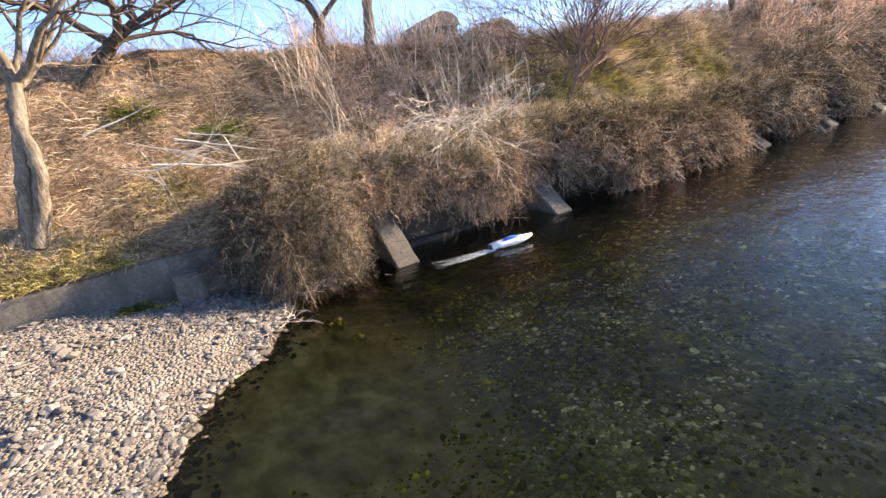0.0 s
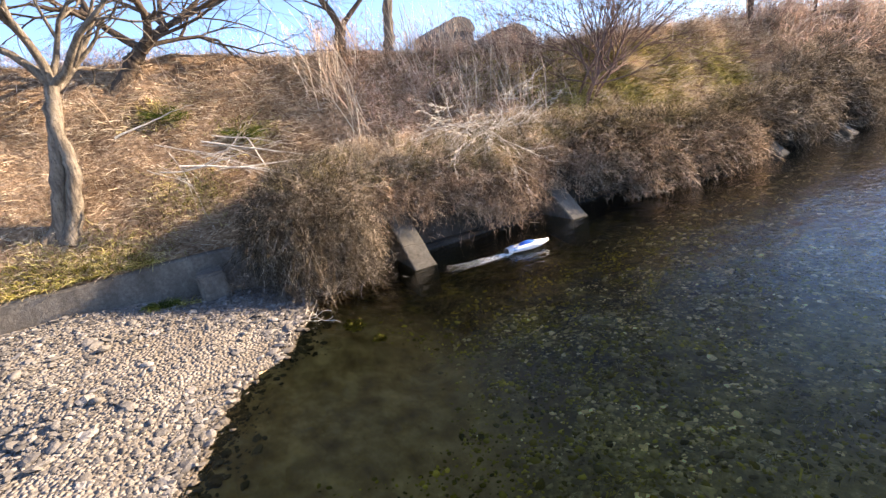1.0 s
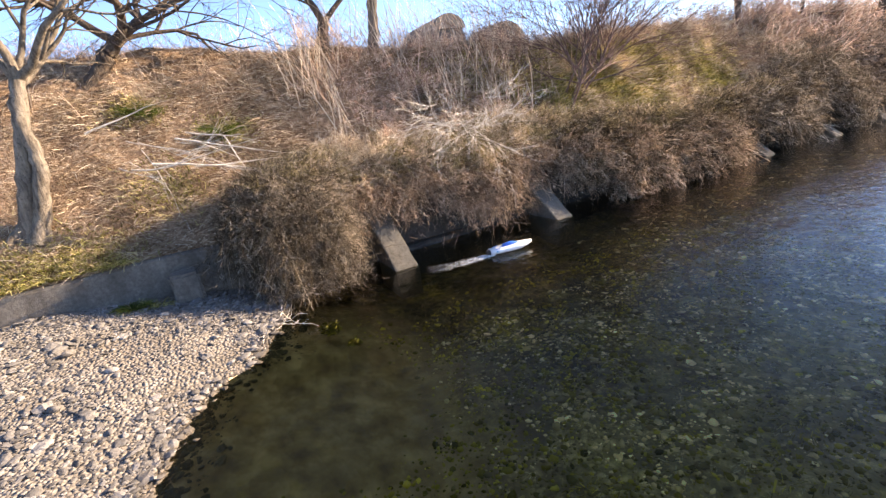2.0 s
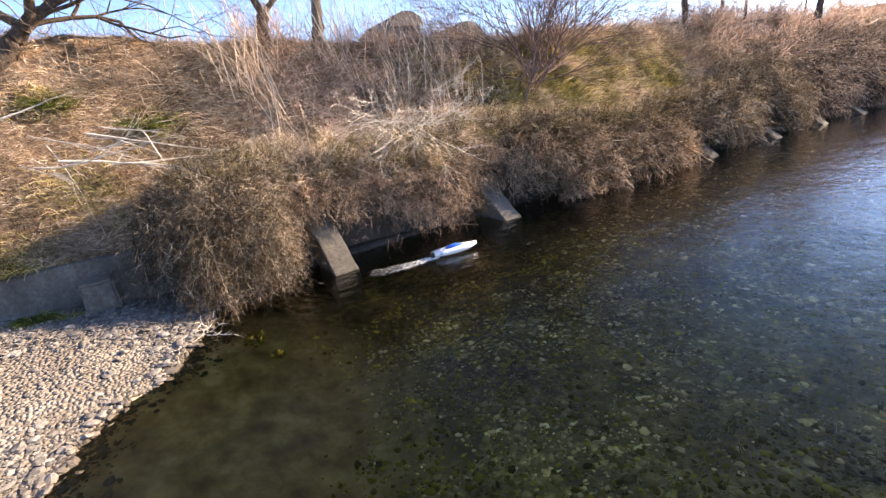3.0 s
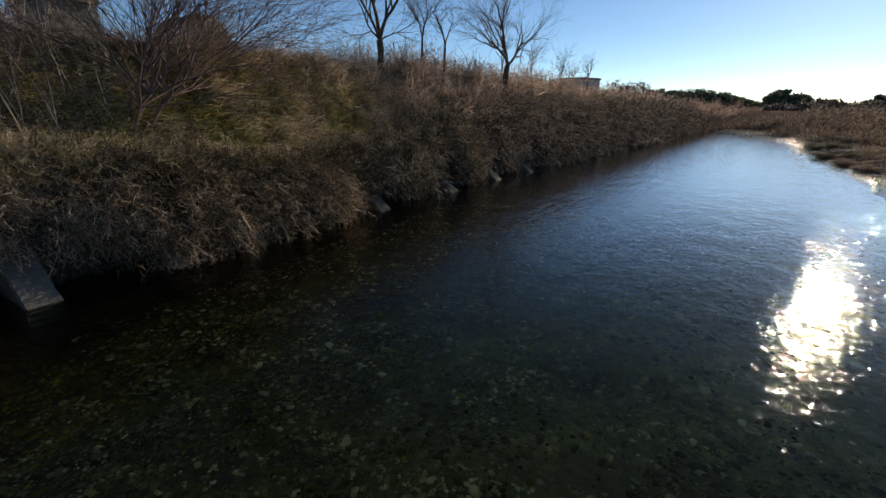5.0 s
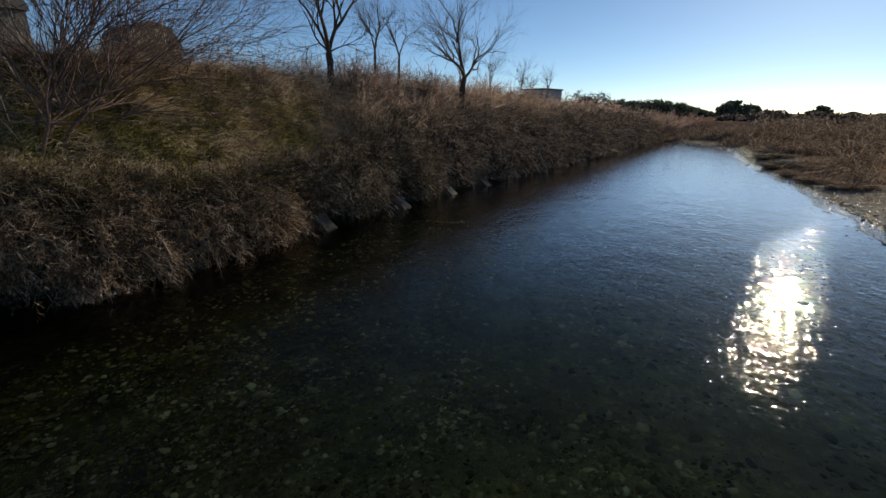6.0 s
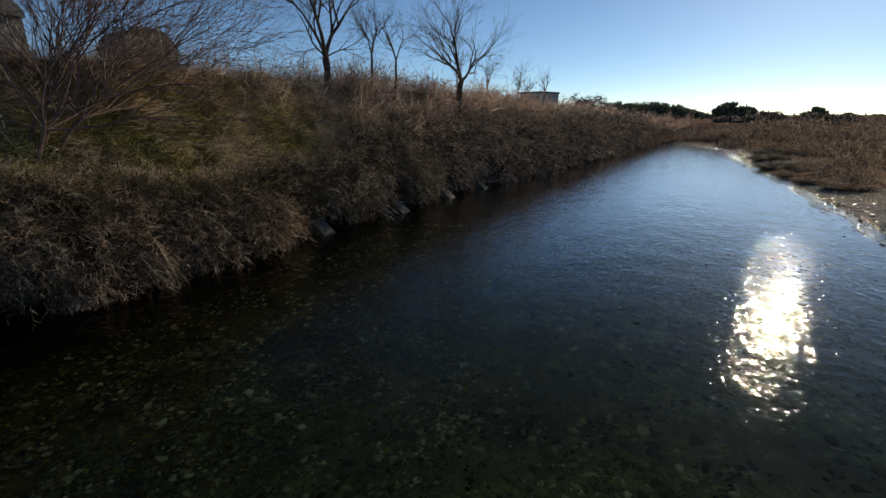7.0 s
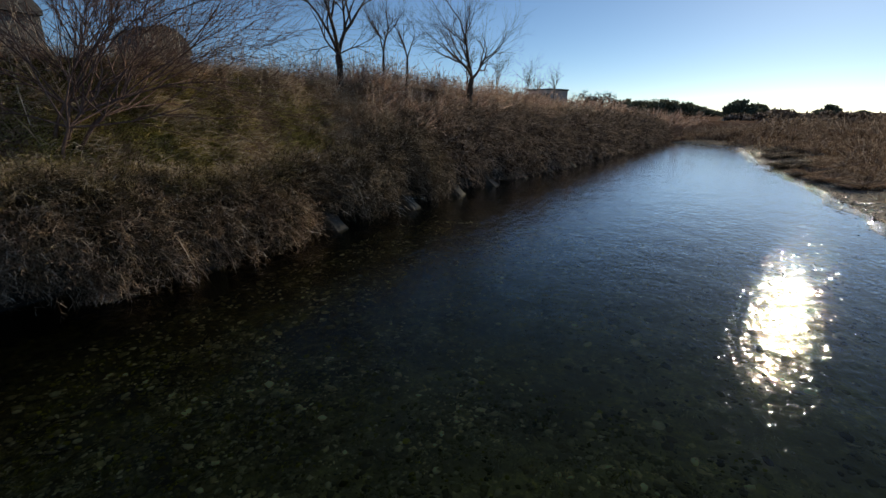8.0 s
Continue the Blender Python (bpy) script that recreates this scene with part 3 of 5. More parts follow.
P = on_ground(x, y) + np.c_[0 * x, 0 * x, R * 0.2]
P, R = P[P[:, 2] > -0.15], R[P[:, 2] > -0.15]
big = R > 0.03
V, F = join_sets([stone_set(P[big], R[big], ICO2), stone_set(P[~big], R[~big], ICO1)])
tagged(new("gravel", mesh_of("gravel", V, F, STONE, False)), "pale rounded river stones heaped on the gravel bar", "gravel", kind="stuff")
# drowned pebbles over the whole bed, thinning out on the silt below the bar
def bed_pebbles(n, x0, x1, y0, y1, mean, spread, hi, lift, silt):
    x, y = rng.uniform(x0, x1, n), rng.uniform(y0, y1, n)
    lum = np.sin(2.3 * x + 1.1 * y) * np.sin(1.7 * y - 1.3 * x + 1) + 0.7 * np.sin(4.1 * x - 2.9 * y) * np.sin(3.3 * y + 0.6)
    keep = (height(x, y) < -0.02) & (np.hypot(x - 1.9, y + 2.2) > silt * rng.uniform(0.45, 1.1, n)) & (lum > rng.uniform(-1.5, 0.5, n))
    x, y = x[keep], y[keep]
    R = np.clip(rng.lognormal(math.log(mean), spread, len(x)), 0.008, hi)
    return stone_set(on_ground(x, y, lift), R, ICO1, 0.3)


V, F = join_sets([bed_pebbles(46000, 1.0, 8.6, -4.5, 5.5, 0.0135, 0.5, 0.045, 0.003, 2.5), bed_pebbles(14000, -0.3, 10.4, 3, 13, 0.024, 0.45, 0.06, 0.003, 2.5), bed_pebbles(7000, 1.0, 10.5, -9, 5.5, 0.018, 0.5, 0.05, 0.003, 2.5)])
tagged(new("bed_stones", mesh_of("bed_stones", V, F, MOSSY, True)), "dull algae-coated pebbles on the river bed", "stones", kind="stuff")
n = 11000
y = rng.uniform(-6, 46, n)
x = np.interp(y, SHORE_Y, SHORE_X) + rng.normal(0.1, 0.3, n)
R = np.clip(rng.lognormal(-3.95, 0.5, n), 0.012, 0.11)
P = on_ground(x, y)
P[:, 2] = np.maximum(P[:, 2], -0.01)
V, F = stone_set(P, R, ICO1)
tagged(new("shore_stones", mesh_of("shore_stones", V, F, WETSTONE, True)), "wet dark stones along the far water's edge", "stones", kind="stuff")

# cushions of soft algae on the bed, each a heap of short threads
def algae_cushions(m, x0, x1, y0, y1, per, size, silt):
    cx, cy = rng.uniform(x0, x1, m), rng.uniform(y0, y1, m)
    keep = (height(cx, cy) < -0.15) & (np.hypot(cx - 1.9, cy + 2.2) > silt * rng.uniform(0.6, 1.1, m))
    cx, cy = cx[keep], cy[keep]
    m = len(cx)
    r = np.clip(rng.lognormal(math.log(size), 0.4, m), 0.02, 0.14)
    k = np.repeat(np.arange(m), per)
    n = len(k)
    a, q = rng.uniform(0, 6.283, n), np.sqrt(rng.uniform(0, 1, n))
    x, y = cx[k] + r[k] * q * np.cos(a), cy[k] + 1.3 * r[k] * q * np.sin(a)
    P = on_ground(x, y)
    P[:, 2] += r[k] * 0.55 * (1 - q ** 2)
    D = unit(np.c_[np.cos(a) * q, np.sin(a) * q - 0.5, rng.uniform(0.1, 0.7, n)] + rng.normal(0, 0.3, (n, 3)))
    v, f, _ = ribbons(P, D, np.c_[0 * x, 0 * x - 0.3, 0 * x - 0.3], r[k] * rng.uniform(0.25, 0.6, n), r[k] * rng.uniform(0.05, 0.12, n), 1, 0.3)
    return v, f


def algae_mounds(m, x0, x1, y0, y1, size, silt):
    """Low rounded cushions of algae, in loose drifts."""
    k = m // 22
    c = rng.integers(0, k, m)
    wide = rng.uniform(0.04, 0.16, k)[c]
    x, y = rng.uniform(x0, x1, k)[c] + rng.normal(0, 1, m) * wide, rng.uniform(y0, y1, k)[c] + rng.normal(0, 1.3, m) * wide
    keep = (height(x, y) < -0.12) & (np.hypot(x - 1.9, y + 2.2) > silt * rng.uniform(0.6, 1.1, m))
    x, y = x[keep], y[keep]
    return stone_set(on_ground(x, y), np.clip(rng.lognormal(math.log(size), 0.45, len(x)), 0.005, 0.035), ICO1, 0.7)


V, F = join_sets([algae_mounds(5200, 1.2, 7.0, -3.8, 6.0, 0.012, 2.6), algae_mounds(4200, 2.2, 5.2, -2.8, 1.5, 0.012, 1.2), algae_mounds(4200, 0.2, 3.2, -1.2, 4.5, 0.013, 1.5)])
tagged(new("bed_algae", mesh_of("bed_algae", V, F, WEED, True)), "yellow-green algae cushions on the river bed", "algae", kind="stuff")
strands("algae_threads", [algae_cushions(700, 1.2, 7.0, -3.8, 6.0, 30, 0.055, 2.0)], WEED, "fine yellow-green algae threads on the river bed", "algae")
strands("pale_bed_growth", [algae_cushions(2300, 1.6, 9.0, -3.5, 9.0, 24, 0.042, 2.7)], SPECK, "pale silty tufts of growth on the river bed", "algae")


def algae_mat(x, y, r):
    """A floating scrap of yellow-green algae."""
    n = 420
    a, q = rng.uniform(0, 6.28, n), np.sqrt(rng.uniform(0, 1, n)) * r
    P = np.c_[x + 1.6 * q * np.cos(a), y + 0.8 * q * np.sin(a), np.full(n, -0.015)]
    D = unit(np.c_[rng.normal(0, 1, (n, 2)), np.full(n, 0.12)])
    v, f, _ = ribbons(P, D, np.zeros((n, 3)), rng.uniform(0.02, 0.06, n), rng.uniform(0.008, 0.02, n), 2, 0.4)
    tagged(new("algae_mat", mesh_of("algae_mat", v, f, WEED)), "yellow-green algae mat floating in the shallows", "algae", "algae mats")


for x, y, r in ((0.75, -1.62, 0.12), (1.3, -1.5, 0.05)):
    algae_mat(x, y, r)


# ---- bank vegetation ----
def bank_points(n, y0, y1, d0, d1, lump=0.0, seed_lumps=0):
    """Points on the bank between two ranges along and across it, and how far each lies from its clump; d is the distance in from the wall."""
    oy = od = np.zeros(n)
    size = np.ones(n)
    if seed_lumps:
        cy, cd = rng.uniform(y0, y1, seed_lumps), rng.uniform(d0, d1, seed_lumps)
        k = rng.integers(0, seed_lumps, n)
        size = rng.uniform(0.5, 1.45, seed_lumps)[k]
        oy, od = rng.normal(0, lump, n), rng.normal(0, lump * 0.6, n)
        y, d = cy[k] + oy, np.clip(cd[k] + od, max(d0 - 0.1, 0.16), d1 + 0.3)
    else:
        y, d = rng.uniform(y0, y1, n), rng.uniform(d0, d1, n)
    x = wall_x(y) - d
    fan = np.c_[-od, oy, 0 * oy] / max(lump, 0.05)
    return np.c_[x, y, height(x, y) - 0.01], fan, size


# how far the brush leans out past the wall, how low it hangs, how far back and how high it stands, along the bank
MASS_Y = [-2.3, -2.05, -1.8, -1.0, -0.78, -0.55, 0.9, 1.3, 2.3, 2.55, 3.3, 3.9, 4.6, 7.8, 8.5, 9.4, 10, 11.2, 12.1, 12.7, 13.7, 14.5, 15.2, 15.9, 16.7, 17.5, 60]
MASS_OUT = [0.12, 0.55, 0.95, 0.98, 0.65, 0.3, 0.28, 0.5, 0.62, 0.34, 0.4, 0.75, 1.15, 1.15, 0.62, 0.56, 0.95, 0.66, 0.56, 0.95, 0.62, 0.62, 0.95, 0.66, 0.66, 0.95, 0.95]
MASS_LOW = [0.6, 0.4, 0.26, 0.22, 0.36, 0.74, 0.72, 0.45, 0.36, 0.64, 0.55, 0.35, 0.12, 0.12, 0.42, 0.48, 0.18, 0.42, 0.48, 0.18, 0.42, 0.42, 0.18, 0.42, 0.42, 0.18, 0.16]
BACK_Y = [-2.3, -1.8, -1.0, -0.5, 3.5, 5.0, 6.0, 10.0, 11.5, 14, 60]
BACK_D = [0.3, 0.55, 0.65, 0.9, 0.9, 0.75, 0.5, 0.5, 0.9, 1.5, 2.2]
BACK_H = [0.12, 0.6, 0.6, 0.36, 0.32, 0.34, 0.32, 0.32, 0.5, 0.65, 0.65]


def mass_at(y, s, deep=0.0):
    """A point on the rounded outside of the brush: s runs from its back on the slope (0) over the lip to the hanging edge (1); deep lies inside it. Also the way out of it there."""
    out, low = np.interp(y, MASS_Y, MASS_OUT), np.interp(y, MASS_Y, MASS_LOW)
    back, up = np.interp(y, BACK_Y, BACK_D), np.interp(y, BACK_Y, BACK_H)
    lobe = 0.5 + 0.5 * np.sin(5.1 * y + 1.3 * np.sin(2.2 * y)) * np.sin(1.9 * y + 0.7 + 2.0 * s)
    wx_ = wall_x(y)
    g0 = height(wx_ - back, y)
    bx = [wx_ - back, wx_ - 0.45 * back, wx_ + 0.75 * out, wx_ + out * (0.9 + 0.12 * lobe)]
    bz = [g0 - 0.02, g0 * 0.5 + 0.5 + up * (0.9 + 0.7 * lobe), 1.12 + 0.3 * up + 0.12 * lobe, low + 0.16 * (1 - lobe)]
    w = [(1 - s) ** 3, 3 * s * (1 - s) ** 2, 3 * s * s * (1 - s), s ** 3]
    dw = [-3 * (1 - s) ** 2, 3 * (1 - s) ** 2 - 6 * s * (1 - s), 6 * s * (1 - s) - 3 * s * s, 3 * s * s]
    P = np.c_[sum(a * b for a, b in zip(w, bx)), y, sum(a * b for a, b in zip(w, bz))]
    T = unit(np.c_[sum(a * b for a, b in zip(dw, bx)), 0 * y, sum(a * b for a, b in zip(dw, bz))])
    N = np.c_[-T[:, 2], 0 * y, T[:, 0]]
    P = P - N * np.asarray(deep)[..., None]
    P[:, 2] = np.maximum(P[:, 2], np.maximum(height(P[:, 0], y), 0) + 0.03)
    return P, N, T


def sprays(n, y0, y1, s0, s1, l0, l1, w, twigs, thick=0.12, hang=0.5, splay=0.35, lumps=0):
    """Sprays of fine twigs that cover the brush: they point out and down the mass, fanned from common feet."""
    y, s = rng.uniform(y0, y1, n), rng.uniform(s0, s1, n)
    if lumps:
        k = rng.integers(0, lumps, n)
        y = np.clip(rng.uniform(y0, y1, lumps)[k] + rng.normal(0, 0.09, n), y0, y1)
        s = np.clip(rng.uniform(s0, s1, lumps)[k] + rng.normal(0, 0.07, n), s0, s1)
    P, N, T = mass_at(y, s, thick * rng.uniform(-0.15, 1.0, n))
    D = unit(0.55 * N + (0.25 + 0.75 * s)[:, None] * T + rng.normal(0, splay, (n, 3)) + np.array([0.0, 0.0, 0.12]))
    G = np.c_[rng.normal(0.03, 0.12, n), rng.normal(0, 0.15, n), -hang * s * rng.uniform(0.2, 1.0, n)]
    L = rng.uniform(l0, l1, n)
    tip = P[:, 2] + L * (D[:, 2] + G[:, 2])
    L = np.where(tip < 0.04, L * np.clip((P[:, 2] - 0.04) / np.maximum(P[:, 2] - tip, 0.01), 0.1, 1), L)
    return twiggy(P, D, G, L, w * rng.uniform(0.7, 1.3, n), twigs, 0.42, 2, 0.75, -0.08)


def shade_core(n, y0, y1, deep, size):
    """Dark leaf-like ribbons added deep inside the brush to keep light out."""
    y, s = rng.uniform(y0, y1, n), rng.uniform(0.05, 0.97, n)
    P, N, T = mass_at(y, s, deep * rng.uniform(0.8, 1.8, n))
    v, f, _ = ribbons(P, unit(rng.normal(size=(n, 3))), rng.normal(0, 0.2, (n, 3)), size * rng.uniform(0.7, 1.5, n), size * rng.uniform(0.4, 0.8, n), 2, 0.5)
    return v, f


def danglers(n, y0, y1, w, long, lumps):
    """Long bent stems that stand off the brush and droop past its lower edge, in loose bundles."""
    k = rng.integers(0, lumps, n)
    y = np.clip(rng.uniform(y0, y1, lumps)[k] + rng.normal(0, 0.12, n), y0, y1)
    s = np.clip(rng.uniform(0.35, 0.95, lumps)[k] + rng.normal(0, 0.08, n), 0.2, 0.98)
    P, N, T = mass_at(y, s, rng.uniform(0.0, 0.15, n))
    D = unit(0.5 * N + 0.9 * T + rng.normal(0, 0.4, (n, 3)) + np.array([0, 0, 0.2]))
    G = np.c_[rng.normal(0.03, 0.15, n), rng.normal(-0.05, 0.2, n), -rng.uniform(0.3, 0.9, n)]
    L = rng.uniform(0.5, 1.2, n) * long
    tip = P[:, 2] + L * (D[:, 2] + G[:, 2])
    L = np.where(tip < 0.05, L * np.clip((P[:, 2] - 0.05) / np.maximum(P[:, 2] - tip, 0.01), 0.1, 1), L)
    return twiggy(P, D, G, L, np.full(n, w), 7, 0.3, 2, 0.7, -0.1)


strands("clump_brush", [sprays(3000, -2.2, -0.7, 0.1, 1.0, 0.16, 0.42, 0.0058, 6, 0.2, 0.5, 0.55), sprays(750, -1.9, -0.7, 0.75, 1.0, 0.15, 0.35, 0.0052, 6, 0.1, 0.8, 0.5), danglers(260, -2.3, -0.8, 0.0062, 0.7, 16)], TWIG, "dense brown rounded brush clump above the gravel bar", "brush")
# shade of the clump's inside painted with the darkened twig tone
strands("clump_shaded_brush", [sprays(2400, -2.3, -0.8, 0.2, 0.98, 0.2, 0.45, 0.006, 6, 0.4, 0.4, 0.6), danglers(200, -2.5, -1.2, 0.0065, 0.8, 10)], SHADETWIG, "tangled inner twigs of the brush clump, darkened as if shaded", "brush")
strands("russet_brush_fringe", [sprays(1950, -0.75, 4.4, 0.6, 1.0, 0.14, 0.36, 0.0077, 7, 0.1, 0.6, 0.45, 60), danglers(420, -0.75, 4.4, 0.0075, 0.5, 40), sprays(700, 4.2, 8.6, 0.7, 1.0, 0.18, 0.42, 0.0098, 6, 0.12, 0.5, 0.45, 44), danglers(260, 4.2, 9.0, 0.0094, 0.55, 24)],
        RUSSET, "pinkish pale drooping outer twigs of the brush", "brush")
strands("brown_brush", [sprays(1350, -0.75, 4.4, 0.35, 1.0, 0.16, 0.36, 0.0084, 6, 0.2, 0.5, 0.45), sprays(500, 4.2, 9, 0.2, 1.0, 0.16, 0.4, 0.0098, 6, 0.14, 0.4, 0.5), danglers(200, 4.2, 9.5, 0.0094, 0.6, 20), sprays(3780, 8.6, 14, 0.1, 1.0, 0.18, 0.45, 0.0109, 6, 0.22, 0.4, 0.5), danglers(300, 9, 14, 0.0125, 0.6, 24)],
        TWIG, "brown leafless brush hanging over the concrete wall", "brush")
# hanging brush in the darkened twig tone, in place of its shade
strands("shaded_brush", [sprays(2900, 3.6, 9.4, 0.2, 1.0, 0.16, 0.42, 0.0098, 6, 0.2, 0.4, 0.5), sprays(1350, 9, 14, 0.3, 1.0, 0.18, 0.45, 0.0109, 6, 0.22, 0.4, 0.5)], SHADETWIG, "grey-brown inner twigs of the hanging brush, darkened as if shaded", "brush")
# straw twigs on the upper side, partly to put its sunlit brightness into colour
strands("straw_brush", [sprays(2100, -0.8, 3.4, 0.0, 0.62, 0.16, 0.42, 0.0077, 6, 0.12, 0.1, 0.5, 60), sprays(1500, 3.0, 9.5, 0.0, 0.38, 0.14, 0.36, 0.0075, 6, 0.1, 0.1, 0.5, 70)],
        STRAW, "straw-coloured fine twigs on top of the brush, brightening it as if sunlit", "brush")
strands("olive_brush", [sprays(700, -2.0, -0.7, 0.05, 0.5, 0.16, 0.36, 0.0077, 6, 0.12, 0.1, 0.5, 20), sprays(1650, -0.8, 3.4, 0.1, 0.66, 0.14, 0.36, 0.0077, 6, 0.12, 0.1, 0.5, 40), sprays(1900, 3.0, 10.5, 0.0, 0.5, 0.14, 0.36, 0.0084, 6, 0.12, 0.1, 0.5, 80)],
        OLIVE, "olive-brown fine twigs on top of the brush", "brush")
strands("far_overhanging_brush", [sprays(4200, 13.5, 27, 0.1, 1.0, 0.22, 0.5, 0.017, 5, 0.25, 0.4, 0.4), sprays(3000, 27, 47, 0.1, 1.0, 0.35, 0.7, 0.035, 5, 0.3, 0.4, 0.4)], FARBRUSH,
        "dense reddish brown brush hanging to the water's edge", "brush")
# unseen filler, added so that sun and sky don't pass through the brush
strands("brush_shade_core", [shade_core(5600, -2.2, -0.75, 0.2, 0.08), shade_core(5200, -0.75, 4.4, 0.13, 0.06), shade_core(9000, 4.2, 13.5, 0.14, 0.08), shade_core(8000, 13, 46, 0.25, 0.18)], CORE,
        "dark leaf-like ribbons added inside the overhanging brush to block light", "leaf litter")


def open_ground(P):
    """Below 1 inside the short green turf round the shrub."""
    d = wall_x(P[:, 1]) - P[:, 0]
    return np.sqrt(((P[:, 1] - 7.4) / 3.7) ** 2 + ((d - 1.3) / 0.9) ** 2)


def thicket(n, y0, y1, d0, d1, w, l0, l1, twigs, lumps, out=0.35, lump=0.2):
    P, fan, size = bank_points(n, y0, y1, d0, d1, lump * 0.8, lumps)
    keep = open_ground(P) > rng.uniform(0.4, 1.05, n)
    P, fan, size, n = P[keep], fan[keep], size[keep], int(keep.sum())
    D = unit(np.c_[rng.normal(out, 0.25, n), rng.normal(-0.05, 0.25, n), rng.uniform(0.6, 1.2, n)] + 0.45 * fan)
    G = np.c_[rng.normal(0.12, 0.15, n), rng.normal(0, 0.15, n), rng.uniform(-0.35, 0.05, n)]
    return twiggy(P, D, G, rng.uniform(l0, l1, n) * size, np.full(n, w), twigs, 0.3, 2, 0.8, -0.05)


strands("pale_thicket", [thicket(170, 0.3, 4.0, 0.8, 1.8, 0.008, 0.3, 0.6, 8, 30)], CREST, "pinkish straw fine-twigged thicket above the wall", "thicket")
strands("brown_thicket", [thicket(90, -0.6, 4.0, 0.9, 1.9, 0.007, 0.25, 0.45, 6, 20), thicket(500, 11, 13.5, 0.7, 1.9, 0.007, 0.3, 0.6, 8, 22)],
        TWIG, "brown leafless thicket on the slope", "thicket")
strands("russet_weeds", [thicket(1300, -0.2, 13, 1.7, 3.2, 0.0105, 0.25, 0.6, 5, 90, 0.1, 0.25), thicket(1100, -8.5, -1, 2.9, 4.4, 0.008, 0.2, 0.45, 4, 60, 0.1, 0.3)],
        CREST, "pinkish russet dead weeds covering the upper slope", "dead weeds")
strands("far_bank_brush", [thicket(3000, 12.5, 30, 0.7, 4.5, 0.021, 0.4, 0.9, 5, 120, 0.2, 0.35), thicket(2600, 30, 62, 0.4, 8, 0.045, 0.5, 1.0, 5, 130, 0.15, 0.6)],
        CREST, "pale reddish brown dead brush on the far slope", "brush")


def grass(n, y0, y1, d0, d1, l0, l1, w, upright=0.6, downhill=0.5, lumps=0, lump=0.15):
    P, fan, size = bank_points(n, y0, y1, d0, d1, lump, lumps)
    D = unit(0.3 * fan + np.c_[rng.normal(downhill, 0.7, n), rng.normal(-0.1, 0.9, n), np.abs(rng.normal(upright, 0.3, n))])
    G = np.c_[rng.normal(0.15, 0.15, n), rng.normal(0, 0.15, n), rng.uniform(-0.5, -0.05, n)]
    short = np.where(open_ground(P) < 1, 0.5, 1.0)
    v, f, _ = ribbons(P, D, G, rng.uniform(l0, l1, n) * size * short, rng.uniform(0.6, 1.3, n) * w, 2)
    return v, f


strands("dry_grass", [grass(26000, -8, -0.8, 0.2, 2.4, 0.06, 0.26, 0.0056, 0.16, 0.6), grass(11000, -8, 0, 1.8, 4.2, 0.1, 0.3, 0.007, 0.25, 0.6),
                      grass(30000, -1, 13, 0.9, 3.6, 0.12, 0.36, 0.0075, 0.3, 0.7, 260, 0.3), grass(8000, 13, 40, 1.0, 5, 0.3, 0.7, 0.02, 0.6, 0.4, 160, 0.4)],
        STRAW, "flattened straw-coloured dead grass on the bank", "dry grass")
strands("standing_dead_grass", [grass(5000, 0.2, 5.2, 0.7, 2.4, 0.2, 0.45, 0.0085, 0.5, 0.6, 70, 0.18), grass(2200, 0.2, 11, 1.9, 3.0, 0.2, 0.5, 0.009, 0.8, 0.3, 60, 0.2)],
        CREST, "pinkish standing dead grass on the upper slope", "dry grass")
strands("turf_tufts", [grass(12000, 4.8, 11, 0.7, 2.6, 0.3, 0.75, 0.0105, 0.5, 0.5, 90, 0.15)], STRAW, "dry straw tufts scattered in the green turf", "dry grass")
strands("crest_grass", [grass(1600, -12, -1, 3.0, 4.6, 0.25, 0.55, 0.008, 1.0, 0.0, 80, 0.25), grass(3000, -1, 14, 2.5, 4.6, 0.3, 0.7, 0.009, 1.0, 0.0, 140, 0.25), grass(5000, 14, 60, 1.9, 6, 0.4, 0.9, 0.02, 1.0, 0.0, 160, 0.4)],
        PALE, "feathery pale dead grass along the crest", "dry grass")
green = [(-1.02, -3.45, 0.07), (-2.8, -1.84, 0.16), (-3.2, -3.07, 0.14), (-3.1, 2.6, 0.3), (-2.9, 3.6, 0.35), (-2.75, 4.4, 0.3), (-1.65, -3.9, 0.2), (-1.6, -5.2, 0.3), (-1.7, -4.5, 0.25), (-2.2, -2.9, 0.2), (-1.4, -3.75, 0.07)]
green += [(float(wall_x(v)) - u, v, w) for u, v, w in zip(rng.uniform(0.55, 2.1, 54), rng.uniform(4.9, 10.9, 54), rng.uniform(0.1, 0.28, 54))]
sets = []
for gx0, gy0, r in green:
    n = int(4600 * r)
    x, y = rng.normal(gx0, r * 0.8, n), rng.normal(gy0, r * 1.5, n)
    x = np.where(gx0 < -1.2, np.minimum(x, wall_x(y) - 0.2), np.maximum(x, wall_x(y) + 0.08))
    D = unit(np.c_[rng.normal(0.4, 0.5, n), rng.normal(0, 0.5, n), rng.uniform(0.5, 1.1, n)])
    v, f, _ = ribbons(on_ground(x, y, -0.01), D, np.c_[rng.normal(0.2, 0.2, n), rng.normal(0, 0.2, n), rng.uniform(-0.7, -0.2, n)], rng.uniform(0.07, 0.2, n), rng.uniform(0.007, 0.015, n), 2)
    sets.append((v, f))
strands("green_grass", sets, GREEN, "patches of fresh yellow-green grass among dead weeds", "grass")


